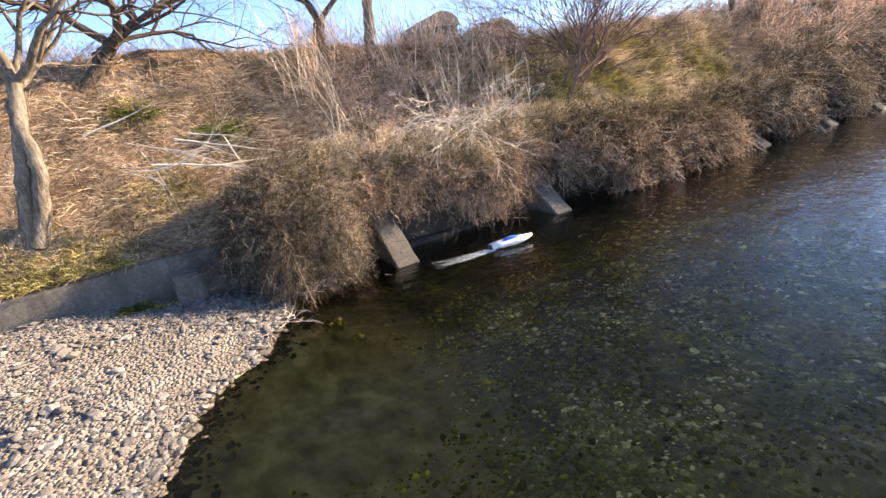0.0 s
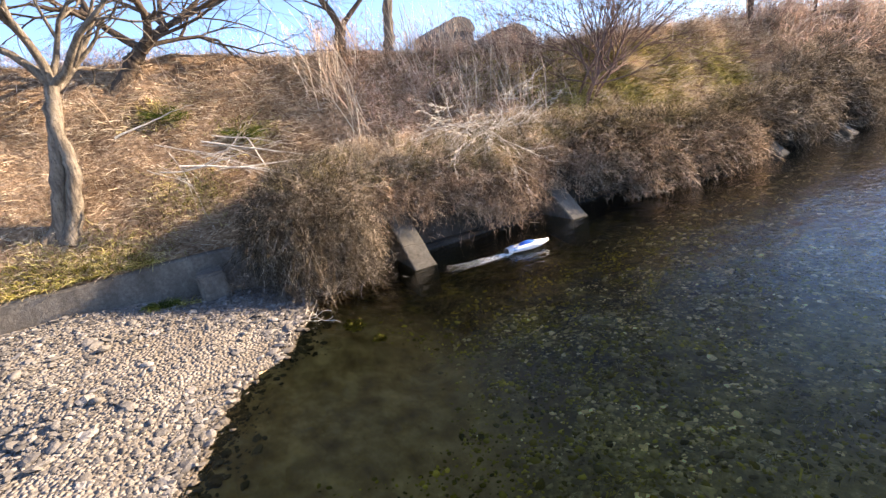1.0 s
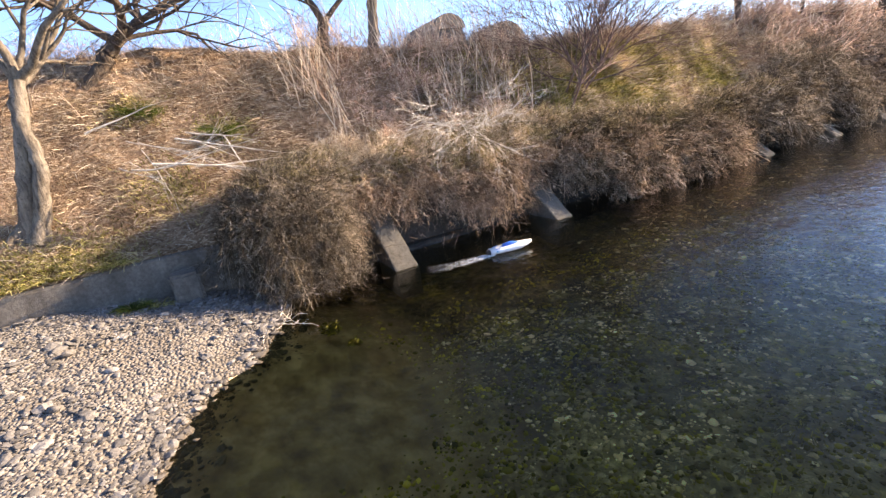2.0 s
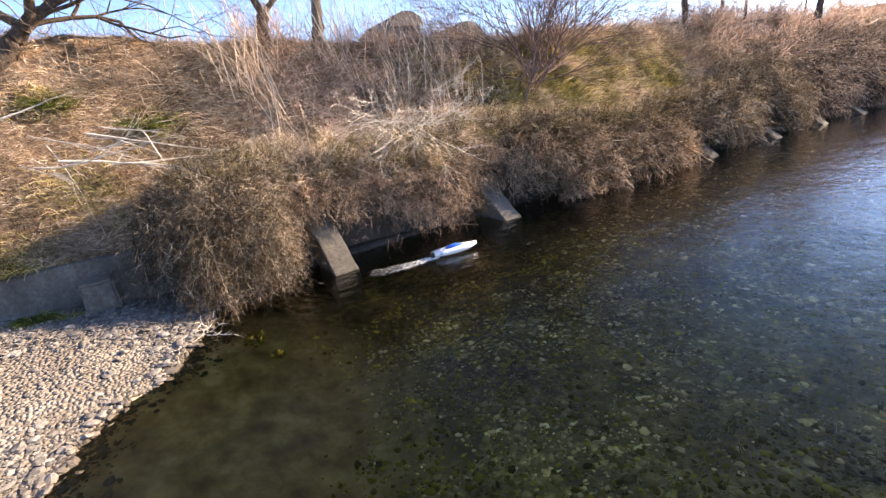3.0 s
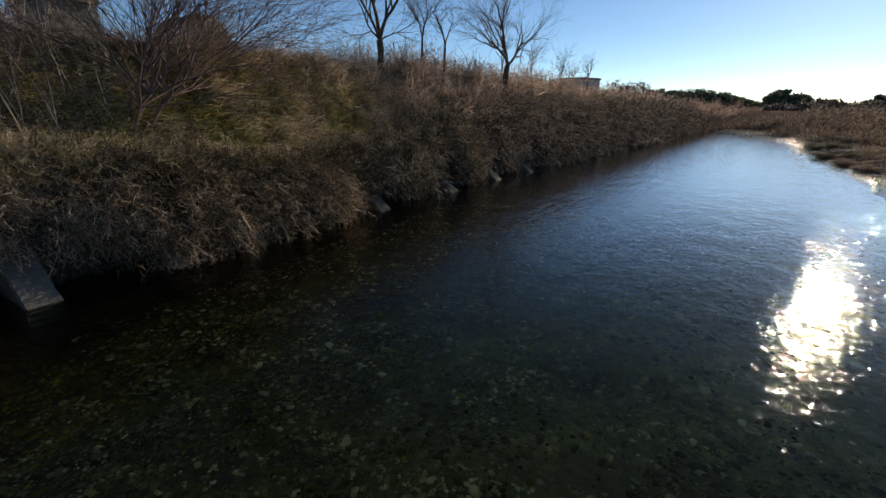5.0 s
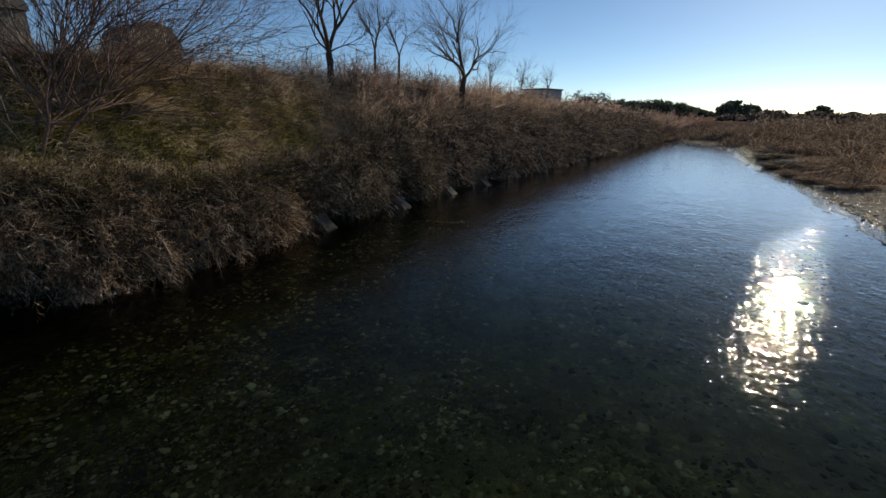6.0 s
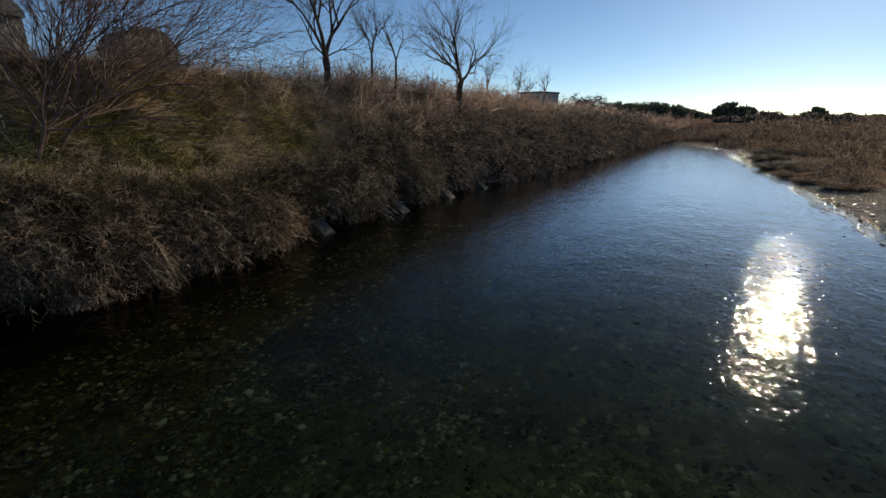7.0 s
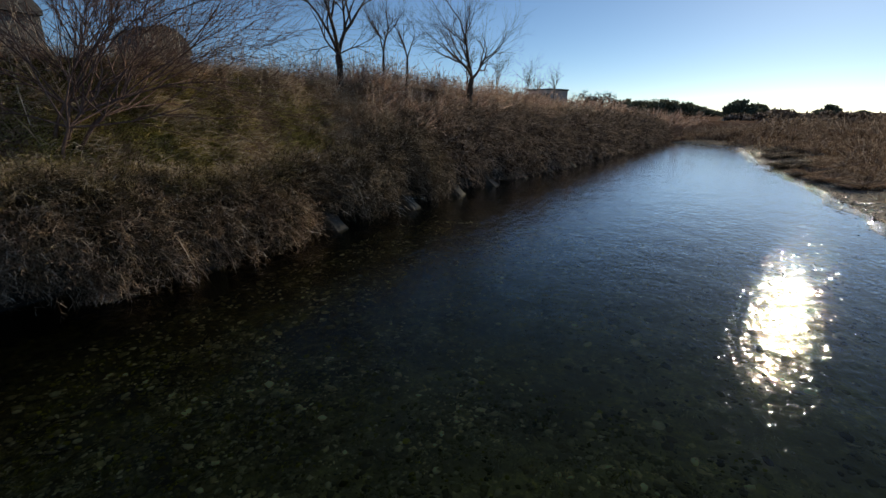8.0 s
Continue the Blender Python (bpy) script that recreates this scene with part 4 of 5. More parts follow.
def reeds(n, y0, y1, d0, d1, l0, l1, w, lean, lumps):
    P, fan, size = bank_points(n, y0, y1, d0, d1, 0.22, lumps)
    D = unit(np.c_[rng.normal(0.12, 0.2, n), rng.normal(lean, 0.26, n), np.ones(n)])
    G = np.c_[rng.normal(0, 0.1, n), rng.normal(lean * 0.3, 0.1, n), rng.uniform(-0.12, 0, n)]
    return branched(P, D, G, rng.uniform(l0, l1, n), np.full(n, w), 2, 0.12, 3, 0.7, -0.1, 0.7)


strands("tall_reeds", [reeds(300, 0.0, 5.2, 1.0, 2.6, 0.6, 1.4, 0.017, -0.16, 30), reeds(200, -1.0, 3.0, 1.7, 3.0, 0.6, 1.3, 0.016, -0.16, 30), reeds(260, 5, 12, 1.5, 3.0, 0.6, 1.3, 0.017, -0.15, 26), reeds(50, -7, -0.5, 1.8, 3.0, 0.4, 0.8, 0.01, -0.1, 22),
                       reeds(260, 12, 34, 1.2, 4, 0.8, 1.4, 0.022, -0.05, 30)],
        PALE, "tall pale dead reed stems leaning on the slope", "reeds")

# flats beyond the bend and on the other shore
n = 22000
y = 47 + 230 * rng.uniform(0, 1, n) ** 1.8
x = rng.uniform(-0.15, 0.62, n) * (y + 15) + rng.normal(0, 1, n)
k = (x > wall_x(y)) & (x > np.interp(y, SHORE_Y, SHORE_X) + 1.2)
x, y = x[k], y[k]
n = len(x)
far = (y - 40) / 60
V1 = branched(on_ground(x, y), unit(np.c_[rng.normal(0, 0.3, n), rng.normal(0, 0.3, n), np.ones(n)]), np.c_[rng.normal(0, 0.2, (n, 2)), np.full(n, -0.2)],
              rng.uniform(0.7, 1.5, n) * np.minimum(0.9 + 0.5 * far, 2.3), 0.03 + 0.04 * far, 4, 0.4, 2, 0.6)
cx, cy = rng.uniform(0.8, 24, 330), rng.uniform(6, 52, 330)
k = rng.integers(0, 330, 16000)
x, y = cx[k] + rng.normal(0, 0.28, 16000), cy[k] + rng.normal(0, 0.4, 16000)
x = x + np.interp(y, SHORE_Y, SHORE_X)
h = np.interp(x - np.interp(y, SHORE_Y, SHORE_X), [0.5, 2.0, 4, 8, 30], [0.2, 0.5, 1.1, 1.8, 2.1])
k = x - np.interp(y, SHORE_Y, SHORE_X) > 0.5
x, y, h = x[k], y[k], h[k]
n = len(x)
V2 = branched(on_ground(x, y), unit(np.c_[rng.normal(0, 0.4, (n, 2)), np.ones(n)]), np.c_[rng.normal(0, 0.2, (n, 2)), np.full(n, -0.3)], h * rng.uniform(0.5, 1.2, n), 0.018 + 0.0006 * y, 4, 0.45, 2, 0.7)
strands("flats_brush", [V1], FARBRUSH, "brown dead brush on the flats beyond the bend", "brush")
strands("shore_brush", [V2], RUSSET, "reddish brown dead tufts and brush along the shore", "brush")
n = 9000
y = rng.uniform(6, 52, n)
x = np.interp(y, SHORE_Y, SHORE_X) + 0.7 + 14 * rng.uniform(0, 1, n) ** 1.5
v, f, _ = ribbons(on_ground(x, y), unit(np.c_[rng.normal(0, 0.6, (n, 2)), np.full(n, 0.8)]), np.c_[rng.normal(0, 0.2, (n, 2)), np.full(n, -0.4)], rng.uniform(0.1, 0.35, n), 0.012 + 0.0005 * y, 2)
strands("shore_grass", [(v, f)], STRAW, "thin golden dead grass on the far shore", "dry grass")


def tuft(xc, yc, r, h, mat, label, name="grass_tussock", group="tussocks on the shore", n=1500, blade=0.02):
    a, q = rng.uniform(0, 2 * np.pi, n), np.sqrt(rng.uniform(0, 1, n)) * r
    x, y = xc + q * np.cos(a), yc + 1.6 * q * np.sin(a)
    D = unit(np.c_[0.8 * np.cos(a), 0.8 * np.sin(a), rng.uniform(0.5, 1.2, n)])
    P = np.c_[x, y, height(x, y)]
    v, f, _ = ribbons(P, D, np.c_[0.25 * np.cos(a), 0.25 * np.sin(a), np.full(n, -0.5)], rng.uniform(0.5, 1.1, n) * h, np.full(n, blade), 3)
    tagged(new(name, mesh_of(name, v, f, mat)), label, name.replace("_", " "), group)


for xc, yc, r, h in ((10.6, 22.4, 0.45, 0.5), (10.3, 24.3, 0.5, 0.55), (10.0, 27.0, 0.5, 0.6), (11.0, 20.6, 0.45, 0.45), (10.2, 31, 0.6, 0.6), (11.5, 25.5, 0.6, 0.6), (10.8, 35, 0.7, 0.7)):
    tuft(xc, yc, r, h, TWIG if yc > 26 else RUSSET, "dark brown grass tussock at the stony shore" if yc > 26 else "brown dead grass tussock at the stony shore")

for xc, yc, r, h in ((-2.82, -1.95, 0.13, 0.3), (-3.2, -3.08, 0.1, 0.24), (-3.14, -2.9, 0.08, 0.2), (-1.0, -3.62, 0.06, 0.2)):
    tuft(xc, yc, r, h, LUSH, "fresh green grass tuft among dead grass" if xc < -1.5 else "fresh green grass tuft at the foot of the wall", "grass_tuft", "green tufts on the slope", 420, 0.008)


# ---- trees ----
def grow(p, d, length, r, level, top, spec, out):
    """A limb as a wandering polyline with side limbs; out collects (level, points, radii)."""
    n = spec["steps"][min(level, len(spec["steps"]) - 1)]
    pts, rad, dirs = [np.array(p, float)], [r], [d]
    for k in range(n):
        d = unit(d + rng.normal(0, spec["wander"], 3) + np.array([0, 0, spec["up"]]) * (0.5 + 0.3 * level))
        pts.append(pts[-1] + d * length / n)
        rad.append(r * (1 - 0.62 * (k + 1) / n))
        dirs.append(d)
    out.append((level, pts, rad))
    if level >= top:
        return
    kids = spec["kids"][min(level, len(spec["kids"]) - 1)]
    for c in range(kids):
        s = rng.uniform(spec["from"], 1.0) if c else 1.0
        k = min(int(s * n), n)
        side = unit(np.cross(dirs[k], rng.normal(size=3)))
        a = rng.uniform(0.6, 1.25) * spec["spread"] * (0.45 if c == 0 else 1)
        grow(pts[k], unit(dirs[k] + side * a), length * rng.uniform(0.55, 0.85) * spec["shrink"], max(rad[k] * rng.uniform(0.6, 0.85), spec.get("thin", 0.003)), level + 1, top, spec, out)


SPEC = dict(steps=[6, 5, 4, 3], wander=0.16, up=0.06, kids=[5, 4, 4, 3, 3], spread=0.85, shrink=0.95)
SPEC["from"] = 0.35


def tree(name, stems, top, spec, mat, label, category, group="", twig_mat=None):
    """stems: (base, bending way points, radius, limbs) as a list; one thing with trunk, limb and crown parts."""
    base = Vector(stems[0][0][0])
    ob = empty(name, Matrix.Translation(base), label, category, group)
    inv = np.array(base[:])
    fine = []
    for pts, r0, r1, limbs in stems:
        pts = np.array(pts, float)
        s = np.linspace(0, 1, len(pts))
        q = np.linspace(0, 1, 4 * len(pts))
        line = np.stack([np.interp(q, s, pts[:, k]) for k in range(3)], 1)
        line[1:-1] += 0.5 * (line[:-2] + line[2:] - 2 * line[1:-1]) + rng.normal(0, r0 * 0.10, line[1:-1].shape)
        rad = np.interp(q, [0, 0.08, 0.3, 1], [r0 * 1.5, r0 * 1.12, r0, r1]) * (1 + 0.06 * rng.normal(size=len(q)))
        v, f = tubes([(line - inv, rad)], 10)
        t = new("trunk", mesh_of("trunk", v, f, mat, True))
        t.parent = ob
        for way, length, r in limbs:
            got = []
            grow(line[-1], unit(np.array(way, float)), length, r, 0, top, spec, got)
            thick = [(np.array(p) - inv, q) for lv, p, q in got if lv <= 1]
            v, f = tubes(thick, 6)
            l = new("limb", mesh_of("limb", v, f, mat, True))
            l.parent = ob
            fine += [(np.array(p) - inv, q) for lv, p, q in got if lv > 1]
    if fine:
        v, f = tubes(fine, 3)
        c = new("crown", mesh_of("crown", v, f, twig_mat or mat, True))
        c.parent = ob
        tagged(c, "bare fine twigs")
    return ob


def gz(x, y):
    return float(height(x, y))


# pale twin-stemmed tree on the grassy slope
tree("bare_tree", [
    ([(-2.12, -4.64, 1.30), (-2.1, -4.5, 1.75), (-2.1, -4.34, 2.3), (-2.1, -4.2, 2.85), (-2.1, -4.08, 3.3)], 0.10, 0.085,
     [((-0.1, -0.62, 0.75), 1.5, 0.06), ((0.05, -0.1, 1), 1.5, 0.06), ((0.2, 0.75, 0.7), 1.6, 0.055)]),
    ([(-2.06, -4.50, 1.32), (-2.02, -4.3, 1.8), (-2.02, -4.16, 2.3), (-2.06, -4.22, 2.75), (-2.1, -4.12, 3.2)], 0.095, 0.07,
     [((0.1, 0.5, 0.85), 1.4, 0.05), ((-0.3, 0.15, 1), 1.4, 0.045)]),
    ([(-2.05, -4.78, 1.36), (-2.1, -4.62, 1.55), (-2.1, -4.5, 1.8)], 0.06, 0.04, []),
], 3, dict(SPEC, wander=0.17, kids=[4, 4, 3, 3]), BARK_PALE, "bare pale-barked tree with twin stems on the grassy slope", "tree", twig_mat=BARK_PALE)
# dark leaning tree by the crest
tree("bare_tree", [
    ([(-3.88, -3.62, 3.3), (-3.88, -3.3, 3.72), (-3.85, -3.05, 4.0)], 0.13, 0.11,
     [((0.05, -0.75, 0.8), 1.5, 0.07), ((0, 0.75, 0.7), 1.3, 0.085), ((0.1, 1, 0.2), 1.9, 0.045), ((0.2, 0.9, 0.14), 2.2, 0.035)]),
    ([(-3.86, -3.2, 3.85), (-3.86, -2.85, 4.15), (-3.86, -2.6, 4.3)], 0.085, 0.075,
     [((-0.1, -0.45, 1), 1.3, 0.05), ((0.1, 0.9, 0.5), 1.9, 0.05), ((0.2, 1, 0.22), 2.0, 0.04), ((0, 0.1, 1), 1.4, 0.045)]),
], 3, dict(SPEC, up=-0.02, wander=0.2, kids=[5, 4, 4, 3]), BARK_DARK, "bare dark tree with a leaning trunk by the crest", "tree")
tree("bare_tree", [([(-4.0, 0.3, 3.3), (-4.0, 0.36, 3.75), (-4.0, 0.46, 4.1)], 0.13, 0.11,
     [((0, -0.32, 1), 1.8, 0.085), ((0.1, 0.8, 0.75), 1.7, 0.06), ((-0.2, -0.6, 0.9), 1.2, 0.04)])],
     3, SPEC, BARK_DARK, "bare dark tree on the crest, forked low", "tree")
tree("bare_tree", [([(-4.0, 1.36, 3.3), (-4.0, 1.46, 3.9), (-4.0, 1.62, 4.7)], 0.115, 0.1,
     [((0, 0.2, 1), 1.8, 0.08), ((0.1, -0.8, 0.6), 1.5, 0.04), ((0, 0.9, 0.35), 2.0, 0.045)])],
     3, SPEC, BARK_PALE, "bare straight-trunked tree on the crest", "tree")
FAN = dict(SPEC, spread=0.8, up=0.05, wander=0.14, kids=[5, 4, 4, 3])
tree("bare_tree", [([(-3.0, 12.45, 2.9), (-3.0, 12.5, 3.6), (-3.02, 12.48, 4.0)], 0.10, 0.085,
     [((0.25, -0.75, 0.8), 1.9, 0.06), ((0.1, 0.55, 0.9), 2.0, 0.06), ((-0.2, -0.1, 1), 1.8, 0.045), ((0.1, 1, 0.35), 1.0, 0.025), ((0.3, -1, 0.45), 1.3, 0.03)])],
     4, FAN, BARK_DARK, "tall bare forked tree on the crest", "tree")
tree("bare_tree", [([(-2.0, 18.9, 2.5), (-2.0, 18.95, 3.2), (-1.98, 19.1, 3.7)], 0.12, 0.1,
     [((0.2, -0.9, 0.9), 1.9, 0.07), ((0.1, 0.1, 1), 1.9, 0.07), ((0.2, 0.95, 0.7), 1.9, 0.06), ((-0.3, 0.4, 1), 1.6, 0.05)])],
     4, FAN, BARK_DARK, "bare fan-shaped tree on the crest", "tree")
for x, y, h, g in ((-3.1, 14.7, 1.5, 0), (-2.9, 15.8, 1.3, 0), (-3.4, 21.5, 1.2, 0), (-3.8, 26, 1.5, 1), (-4.5, 33, 1.7, 1), (-3.2, 35, 1.5, 1), (-2.2, 28, 0.9, 1)):
    z = gz(x, y)
    tree("sapling", [([(x, y, z - 0.05), (x, y + 0.04, z + 0.35 * h), (x + 0.05, y, z + 0.7 * h)], 0.05, 0.035,
         [((0.2, -0.5, 1), 0.7 * h, 0.025), ((0, 0.5, 1), 0.7 * h, 0.025), ((-0.1, 0, 1), 0.7 * h, 0.025)])],
         3, FAN, BARK_DARK, "slender bare sapling on the crest", "tree", "saplings along the crest")
# the spreading leafless shrub half-way up the bank
shrub = []
for k, (ox, oy) in enumerate(((0.0, 0.0), (0.06, 0.16), (-0.1, -0.08), (0.12, -0.14), (-0.05, 0.3))):
    foot = np.array([-2.4 + ox, 5.25 + oy, gz(-2.4 + ox, 5.25 + oy) - 0.06])
    mid = foot + np.array([0.12, 0.08 + 0.3 * oy, 0.3])
    top = mid + np.array([0.1, 0.14 + 0.5 * oy, 0.25])
    limbs = []
    for lean in (14, 26, 38, 52, 72, 105, 135):
        a = radians(lean + rng.uniform(-8, 8))
        limbs.append((unit(np.array([rng.uniform(-0.4, 0.2), math.cos(a), math.sin(a)])), rng.uniform(1.3, 1.9) * (1.6 if lean < 60 else 1.1), 0.017))
    shrub.append(([tuple(foot), tuple(mid), tuple(top)], 0.026, 0.02, limbs))
tree("bare_shrub", shrub, 3, dict(SPEC, spread=0.6, up=0.02, wander=0.15, kids=[6, 5, 3, 2], thin=0.004), BARK_RED, "spreading leafless reddish brown shrub on the bank", "shrub", twig_mat=BARK_RED)


# ---- fallen, bleached branches ----
LONG = "long bleached dead branch lying on dry grass"


def fallen_branch(a, b, r, kids, label, spread=0.6, top=2):
    a, b = np.array(a, float), np.array(b, float)
    got = []
    grow(a, unit(b - a), float(np.linalg.norm(b - a)), r, 0, top, dict(steps=[7, 5, 4], wander=0.07 if label == LONG else 0.16, up=0.0, kids=kids, spread=spread, shrink=0.62, **{"from": 0.25}), got)
    v, f = tubes([(np.array(p) - a, q) for _, p, q in got], 5)
    ob = new("fallen_branch", mesh_of("fallen_branch", v, f, DEADWOOD, True))
    ob.matrix_world = Matrix.Translation(a)
    tagged(ob, label, "branch", "bleached branches")


for a, b, r, kids in (((-1.72, -2.95, 1.98), (-1.48, -1.5, 1.8), 0.014, [5, 2]), ((-1.8, -2.6, 2.26), (-1.5, -1.72, 1.86), 0.011, [3, 2]), ((-1.85, -2.45, 2.32), (-1.55, -1.85, 2.12), 0.009, [2, 2]),
                      ((-2.35, -3.64, 2.5), (-2.35, -2.9, 2.78), 0.013, [1, 1]), ((-1.75, -3.2, 1.95), (-1.5, -2.2, 1.72), 0.009, [3, 2]), ((-1.7, -2.0, 2.2), (-1.45, -1.75, 1.66), 0.009, [1, 2])):
    lift = np.array([0.12, 0, 0.07])
    fallen_branch(np.array(a) + lift, np.array(b) + lift, 1.25 * r, kids, LONG, 0.35)
for k in range(12):
    s = rng.uniform(0, 1)
    foot = (-1.9 + rng.normal(0, 0.05), -3.5 + 1.2 * s + rng.normal(0, 0.15), 2.2 - 0.2 * s + rng.normal(0, 0.1))
    tip = (-1.6 + rng.normal(0, 0.05), -3.0 + 1.3 * s + rng.normal(0, 0.25), 2.05 - 0.2 * s + rng.normal(0, 0.2))
    fallen_branch(foot, tip, rng.uniform(0.005, 0.008), [3, 2], LONG, 0.4)
TANGLE = "tangled bleached dead branch caught in the brush"
for k in range(32):
    foot = np.array([-1.02 + rng.normal(0, 0.08), 1.65 + rng.normal(0, 0.42), 1.9 + rng.normal(0, 0.14)])
    way = unit(np.array([rng.uniform(0.0, 0.3), rng.choice((-1, 1)) * rng.uniform(0.5, 1), rng.normal(0, 0.5)]))
    fallen_branch(foot, foot + way * rng.uniform(0.4, 0.9), rng.uniform(0.004, 0.0062), [5, 4], TANGLE, 0.5)
for a, b in (((0.0, -1.95, 0.03), (0.6, -2.1, 0.1)), ((0.1, -2.2, 0.03), (0.55, -2.05, 0.18)), ((0.3, -2.3, 0.02), (0.7, -2.25, 0.05))):
    fallen_branch(a, b, 0.004, [4, 3], "thin dead twigs stranded at the water's edge")
for y in (10.9, 11.3, 21.5, 22.2):
    for k in range(2):
        x = float(wall_x(y)) + 0.1
        fallen_branch((x, y + 0.2 * k, 0.7), (x + 0.8, y + 0.15 * k - 0.2, 0.02), 0.006, [3, 2], "pale dead stems drooping to the water")

# ---- far things ----
def crown_tree(x, y, w, h, label, mat=HAZEPINE, count=2600, bare=False):
    z = gz(x, y)
    ob = empty("distant_tree", Matrix.Translation((x, y, z)), label, "tree", "trees on the skyline")
    v, f = tubes([([(0, 0, -0.3), (0.05 * w, 0, 0.3 * h), (0, 0.03 * w, 0.75 * h)], [0.035 * w, 0.028 * w, 0.012 * w])], 7)
    new("trunk", mesh_of("trunk", v, f, BARK_DARK, True)).parent = ob
    n = count
    c = np.c_[rng.uniform(-0.4 * w, 0.4 * w, 34), rng.normal(0, 0.2 * w, 34), np.zeros(34)]
    c[:, 2] = h * (0.06 + 0.8 * rng.uniform(0.05, 1, 34) ** 0.7 * (1 - (c[:, 0] / (0.5 * w)) ** 2))
    k = rng.integers(0, 34, n)
    P = c[k] + unit(rng.normal(size=(n, 3))) * (np.array([0.15 * w, 0.15 * w, 0.15 * h]) * rng.uniform(0.4, 1.0, (n, 1)))
    D = unit(rng.normal(size=(n, 3)) + np.array([0, 0, 0.3]))
    v, f, _ = ribbons(P, D, rng.normal(0, 0.1, (n, 3)), np.full(n, 0.08 * w) * rng.uniform(0.5, 1.2, n), np.full(n, (0.012 if bare else 0.05) * w), 2, 0.5)
    cr = new("crown", mesh_of("crown", v, f, mat))
    cr.parent = ob


def polar(deg, dist):
    return 6.4 + dist * math.sin(radians(deg)), 1.95 + dist * math.cos(radians(deg))


for deg, dist, w, top_el, label, mat, bare in (
        (-10.8, 95, 10, 0.05, "bare round-crowned tree on the far bank", BARK_DARK, True),
        (-13.4, 85, 4, 0.032, "dark evergreen beside a pale house", HAZEPINE, False),
        (3.4, 190, 10, 0.026, "dark evergreen on the far flats", HAZEPINE, False), (2.4, 185, 6, 0.022, "dark evergreen on the far flats", HAZEPINE, False),
        (4.7, 195, 7, 0.018, "dark evergreen on the far flats", HAZEPINE, False), (10.2, 240, 9, 0.013, "distant dark tree on the skyline", HAZEPINE, False),
        (12.6, 300, 8, 0.003, "distant dark tree on the skyline", HAZEPINE, False)):
    x, y = polar(deg, dist)
    crown_tree(x, y, w, 2.4 + dist * top_el - gz(x, y), label, mat, 2600, bare)
for k in range(26):
    deg = -8.8 + 9.3 * k / 25
    dist = 255 + rng.uniform(-12, 12)
    el = np.interp(deg, [-8.8, -6, -4, -2.1, -0.8, 0.6], [0.027, 0.026, 0.026, 0.022, 0.013, 0.003]) + rng.normal(0, 0.0008)
    x, y = polar(deg, dist)
    crown_tree(x, y, rng.uniform(10, 14), max(2.4 + dist * el - gz(x, y), 1.5), "dark evergreen of a distant wood", HAZEPINE, 700)


for k in range(22):
    deg, dist = 3.5 + 27 * k / 21 + rng.uniform(-0.6, 0.6), rng.uniform(55, 120)
    x, y = polar(deg, dist)
    crown_tree(x, y, rng.uniform(3.5, 7), 2.4 + dist * rng.uniform(-0.002, 0.006) - gz(x, y), "brown leafless bush on the far flats", FARBRUSH, 900)


def house():
    x, y = polar(-16.7, 76)
    z = gz(x, y)
    ob = empty("house", pose(x, y, z, 0, 0, -15), "flat-roofed pale house behind the far bank", "house")
    bm = bmesh.new()
    box(bm, -2.0, 2.0, -2.5, 2.5, -0.5, 4.9, 0.03)
    part("wall", bm, PLASTER, ob)
    bm = bmesh.new()
    box(bm, -2.15, 2.15, -2.65, 2.65, 4.902, 5.1, 0.03)
    part("roof", bm, CONCRETE, ob)
    for wx0 in (-1.3, 0.0, 1.3):
        bm = bmesh.new()
        box(bm, wx0 - 0.45, wx0 + 0.45, -2.56, -2.501, 3.6, 4.5, 0.01)
        fr = part("window", bm, STEEL, ob)
        bm = bmesh.new()
        box(bm, wx0 - 0.38, wx0 + 0.38, -2.575, -2.561, 3.67, 4.43)
        part("pane", bm, DARKGLASS, fr)
    for ax in (0.2, 1.0):
        bm = bmesh.new()
        box(bm, ax - 0.03, ax + 0.03, -0.03, 0.03, 5.1, 5.55)
        box(bm, ax - 0.25, ax + 0.25, -0.02, 0.02, 5.4, 5.46)
        part("aerial", bm, STEEL, ob)


house()


def barrel_shed(x, y0, y1, z_eave, z_top, label):
    """A low shed with a rounded roof behind the crest."""
    yc, half = (y0 + y1) / 2, (y1 - y0) / 2
    z = gz(x, yc)
    ob = empty("shed", Matrix.Translation((x, yc, z)), label, "shed")
    bm = bmesh.new()
    box(bm, -1.6, 1.6, -half * 0.94, half * 0.94, -0.3, z_eave - z, 0.03)
    part("wall", bm, THATCH, ob)
    bm = bmesh.new()
    arc = [(half * math.cos(math.pi * k / 16), z_eave - z + (z_top - z_eave) * math.sin(math.pi * k / 16)) for k in range(17)]
    a = [bm.verts.new((-1.75, p, q)) for p, q in arc]
    c = [bm.verts.new((1.75, p, q)) for p, q in arc]
    for k in range(16):
        bm.faces.new((a[k], a[k + 1], c[k + 1], c[k]))
    bm.faces.new(a)
    bm.faces.new(c[::-1])
    bmesh.ops.recalc_face_normals(bm, faces=bm.faces)
    part("roof", bm, THATCH, ob)


barrel_shed(-15.8, 8.5, 10.15, 5.65, 6.3, "small brown round-roofed shed behind the crest")
barrel_shed(-28, 19.9, 23.6, 6.4, 8.1, "larger brown round-roofed shed behind the crest")


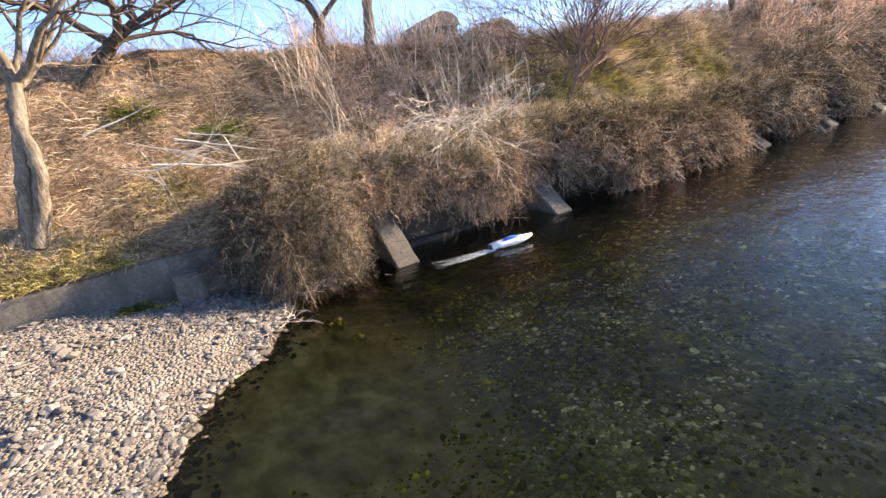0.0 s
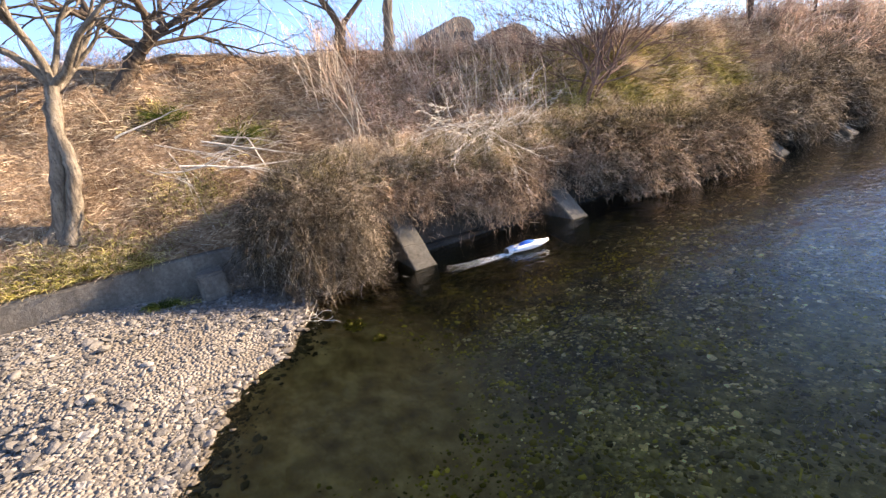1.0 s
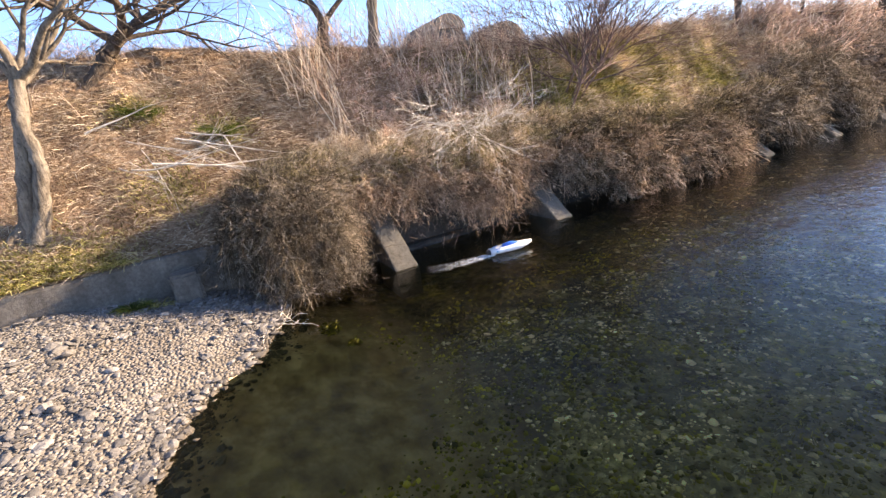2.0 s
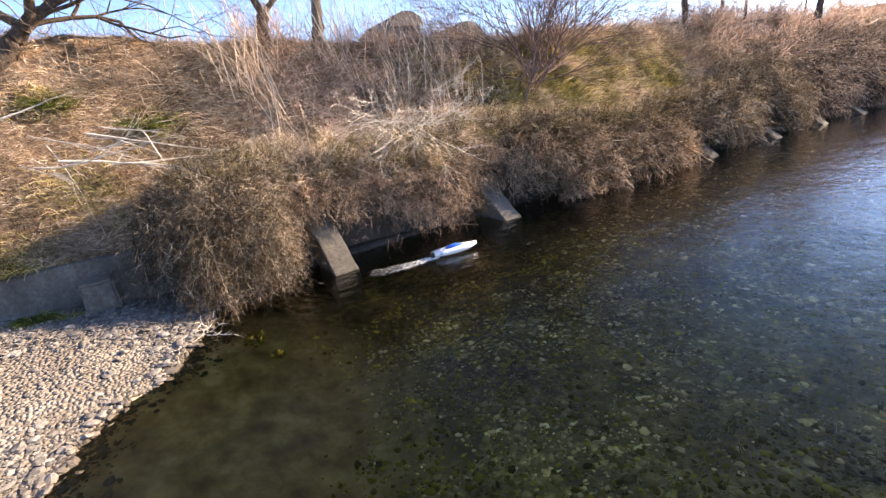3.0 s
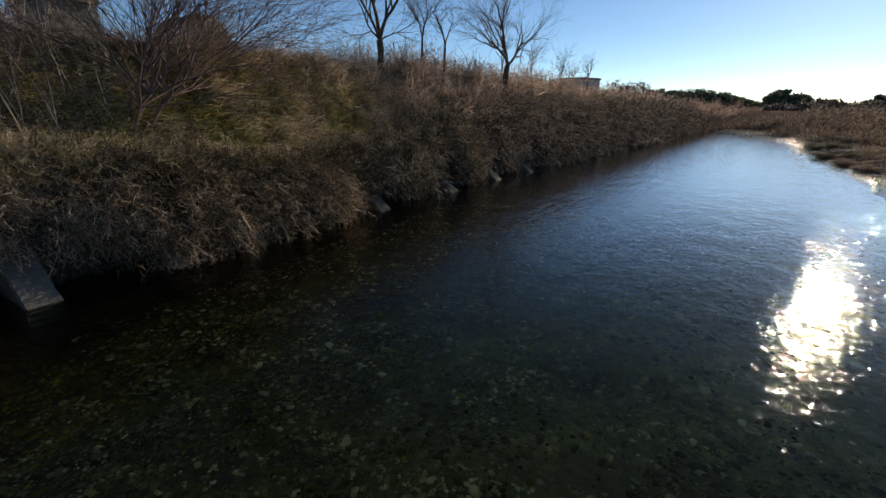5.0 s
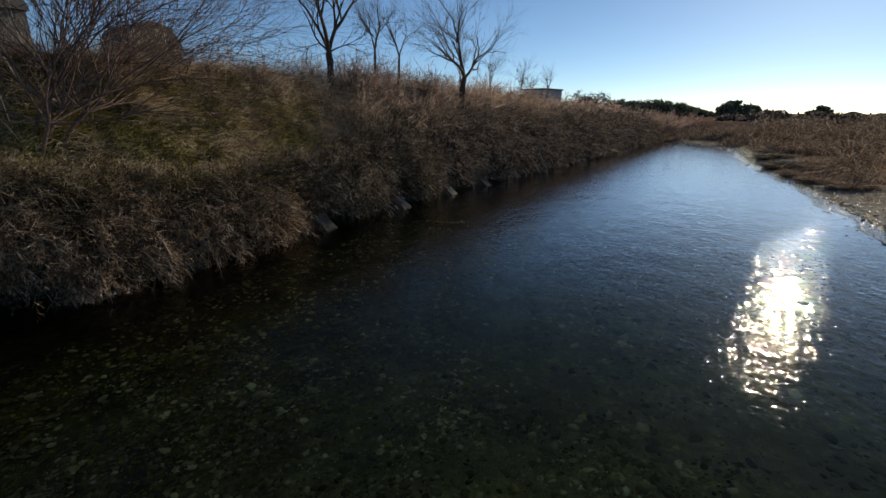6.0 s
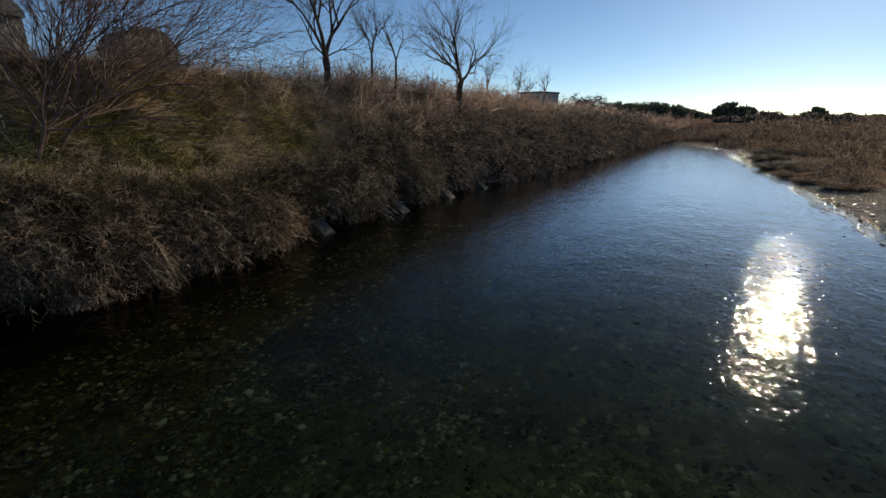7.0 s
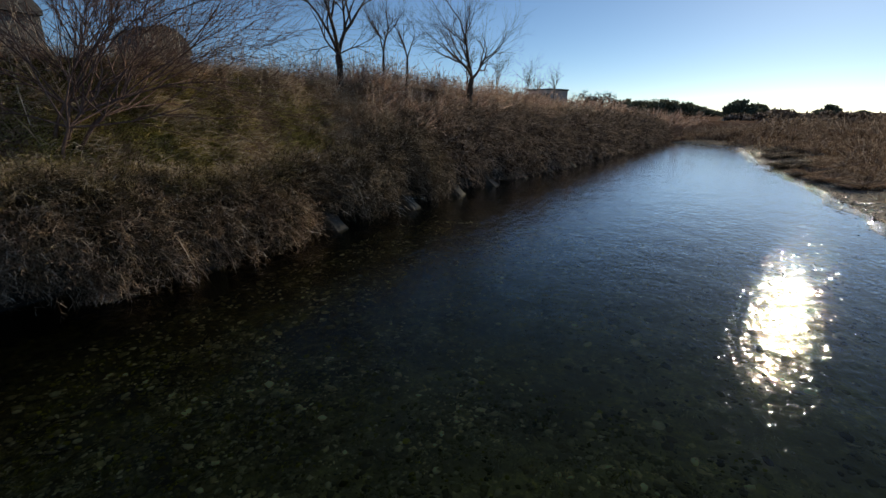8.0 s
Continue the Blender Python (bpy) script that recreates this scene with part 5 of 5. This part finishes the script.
# ---- the model boat and its wake ----
def boat():
    ob = empty("model_boat", pose(0.30, 1.28, 0.0, 2, 0, -13.5), "white and blue radio-controlled model speedboat on the water", "boat")
    sections = [(-0.33, 0.095, 0.085, 0.03), (-0.20, 0.105, 0.09, 0.015), (0.0, 0.105, 0.095, 0.005), (0.15, 0.09, 0.095, 0.01), (0.26, 0.055, 0.092, 0.03), (0.33, 0.012, 0.088, 0.065)]
    bm = bmesh.new()
    rings = []
    for y, w, deck, keel in sections:
        rings.append([bm.verts.new(p) for p in ((-w, y, deck), (-w * 1.03, y, 0.055), (-w * 0.8, y, keel + 0.012), (0, y, keel), (w * 0.8, y, keel + 0.012), (w * 1.03, y, 0.055), (w, y, deck), (0, y, deck + 0.012))])
    for a, c in zip(rings, rings[1:]):
        for k in range(8):
            bm.faces.new((a[k], a[(k + 1) % 8], c[(k + 1) % 8], c[k]))
    bm.faces.new(rings[0])
    bm.faces.new(rings[-1][::-1])
    bmesh.ops.recalc_face_normals(bm, faces=bm.faces)
    hull = part("hull", bm, WHITE, ob, "white glossy hull", True)
    bm = bmesh.new()
    prev = None
    for y, w, z in ((-0.15, 0.03, 0.108), (-0.11, 0.042, 0.138), (0.0, 0.044, 0.15), (0.06, 0.036, 0.135), (0.12, 0.014, 0.112)):
        ring = [bm.verts.new((w * c, y, 0.098 + (z - 0.098) * s)) for c, s in ((-1, 0), (-0.75, 0.75), (0, 1), (0.75, 0.75), (1, 0))]
        if prev:
            for k in range(4):
                bm.faces.new((prev[k], prev[k + 1], ring[k + 1], ring[k]))
        prev = ring
    part("canopy", bm, BLUE, ob, "blue cockpit cover", True)
    for side in (-1, 1):
        bm = bmesh.new()
        pts = [(-0.27, 0.064), (-0.27, 0.083), (0.02, 0.087), (0.2, 0.084), (0.1, 0.072), (-0.08, 0.062)]
        vs = [bm.verts.new((side * (np.interp(y, [-0.33, 0.0, 0.15, 0.26], [0.099, 0.109, 0.096, 0.062]) + 0.002), y, z)) for y, z in pts]
        bm.faces.new(vs)
        bmesh.ops.solidify(bm, geom=list(bm.faces), thickness=0.002)
        part("side_stripe", bm, CYAN if side > 0 else BLUE, hull, "blue side stripe")
        for k in range(2):
            bm = bmesh.new()
            box(bm, side * 0.07 - 0.012, side * 0.07 + 0.012, -0.26 + 0.04 * k, -0.235 + 0.04 * k, 0.0985, 0.1025)
            part("number_bar", bm, BLUE, hull)
    bm = bmesh.new()
    box(bm, -0.035, 0.035, -0.385, -0.328, 0.015, 0.095, 0.008)
    box(bm, -0.012, 0.012, -0.40, -0.37, -0.03, 0.03, 0.004)
    part("outdrive", bm, BLACK, ob, "black outdrive")
    bm = bmesh.new()
    bmesh.ops.create_cone(bm, segments=8, radius1=0.0025, radius2=0.0012, depth=0.17, cap_ends=True, matrix=Matrix.Translation((0.02, -0.1, 0.19)))
    part("antenna", bm, BLACK, ob, "thin black antenna")
    bm = bmesh.new()
    box(bm, -0.05, -0.03, -0.36, -0.33, 0.02, 0.09, 0.003)
    part("rudder", bm, STEEL, ob)


boat()
# froth trailing behind the stern
n = 2000
s = rng.uniform(0, 1, n) ** 2.0
strand = rng.integers(0, 9, n)
cx, cy = 0.24 - 0.10 * s - 0.10 * s * s, 0.98 - 0.95 * s
w = 0.05 + 0.06 * s
side = np.sin(strand * 2.4 + 3.0 * s) * (0.9 + 0.5 * s) + rng.normal(0, 0.12 + 0.3 * s, n)
P = np.c_[cx + side * w, cy + rng.normal(0, 0.02, n), rng.uniform(0.0, 0.022, n) * (1 - 0.85 * s)]
V, F = stone_set(P, rng.uniform(0.0015, 0.007, n) * (1 - 0.65 * s), ICO1, 0.45)
tagged(new("wake_foam", mesh_of("wake_foam", V, F, FOAM, True)), "white froth trailing behind the model boat", "foam", kind="stuff")

# ---- single stones of the bar that stand out ----
base_meshes = []
for k in range(8):
    v, f = stone_set(np.zeros((1, 3)), np.ones(1), ICO2, 0.62)
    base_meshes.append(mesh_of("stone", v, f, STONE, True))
n = 0
while n < 290:
    x, y = rng.uniform(-1.1, 2.6), rng.uniform(-5.2, -1.7)
    if float(np.interp(x, BAR_X, BAR_Y)) - y < 0.03:
        continue
    r = float(np.clip(rng.lognormal(-4.0, 0.3), 0.014, 0.034)) if n > 2 else rng.uniform(0.045, 0.06)
    ob = new("stone", base_meshes[n % 8])
    ob.matrix_world = Matrix.Translation((x, y, gz(x, y) + 0.35 * r)) @ Euler((0, 0, rng.uniform(0, 6.28))).to_matrix().to_4x4() @ Matrix.Scale(r, 4)
    ob.parent = ground
    n += 1
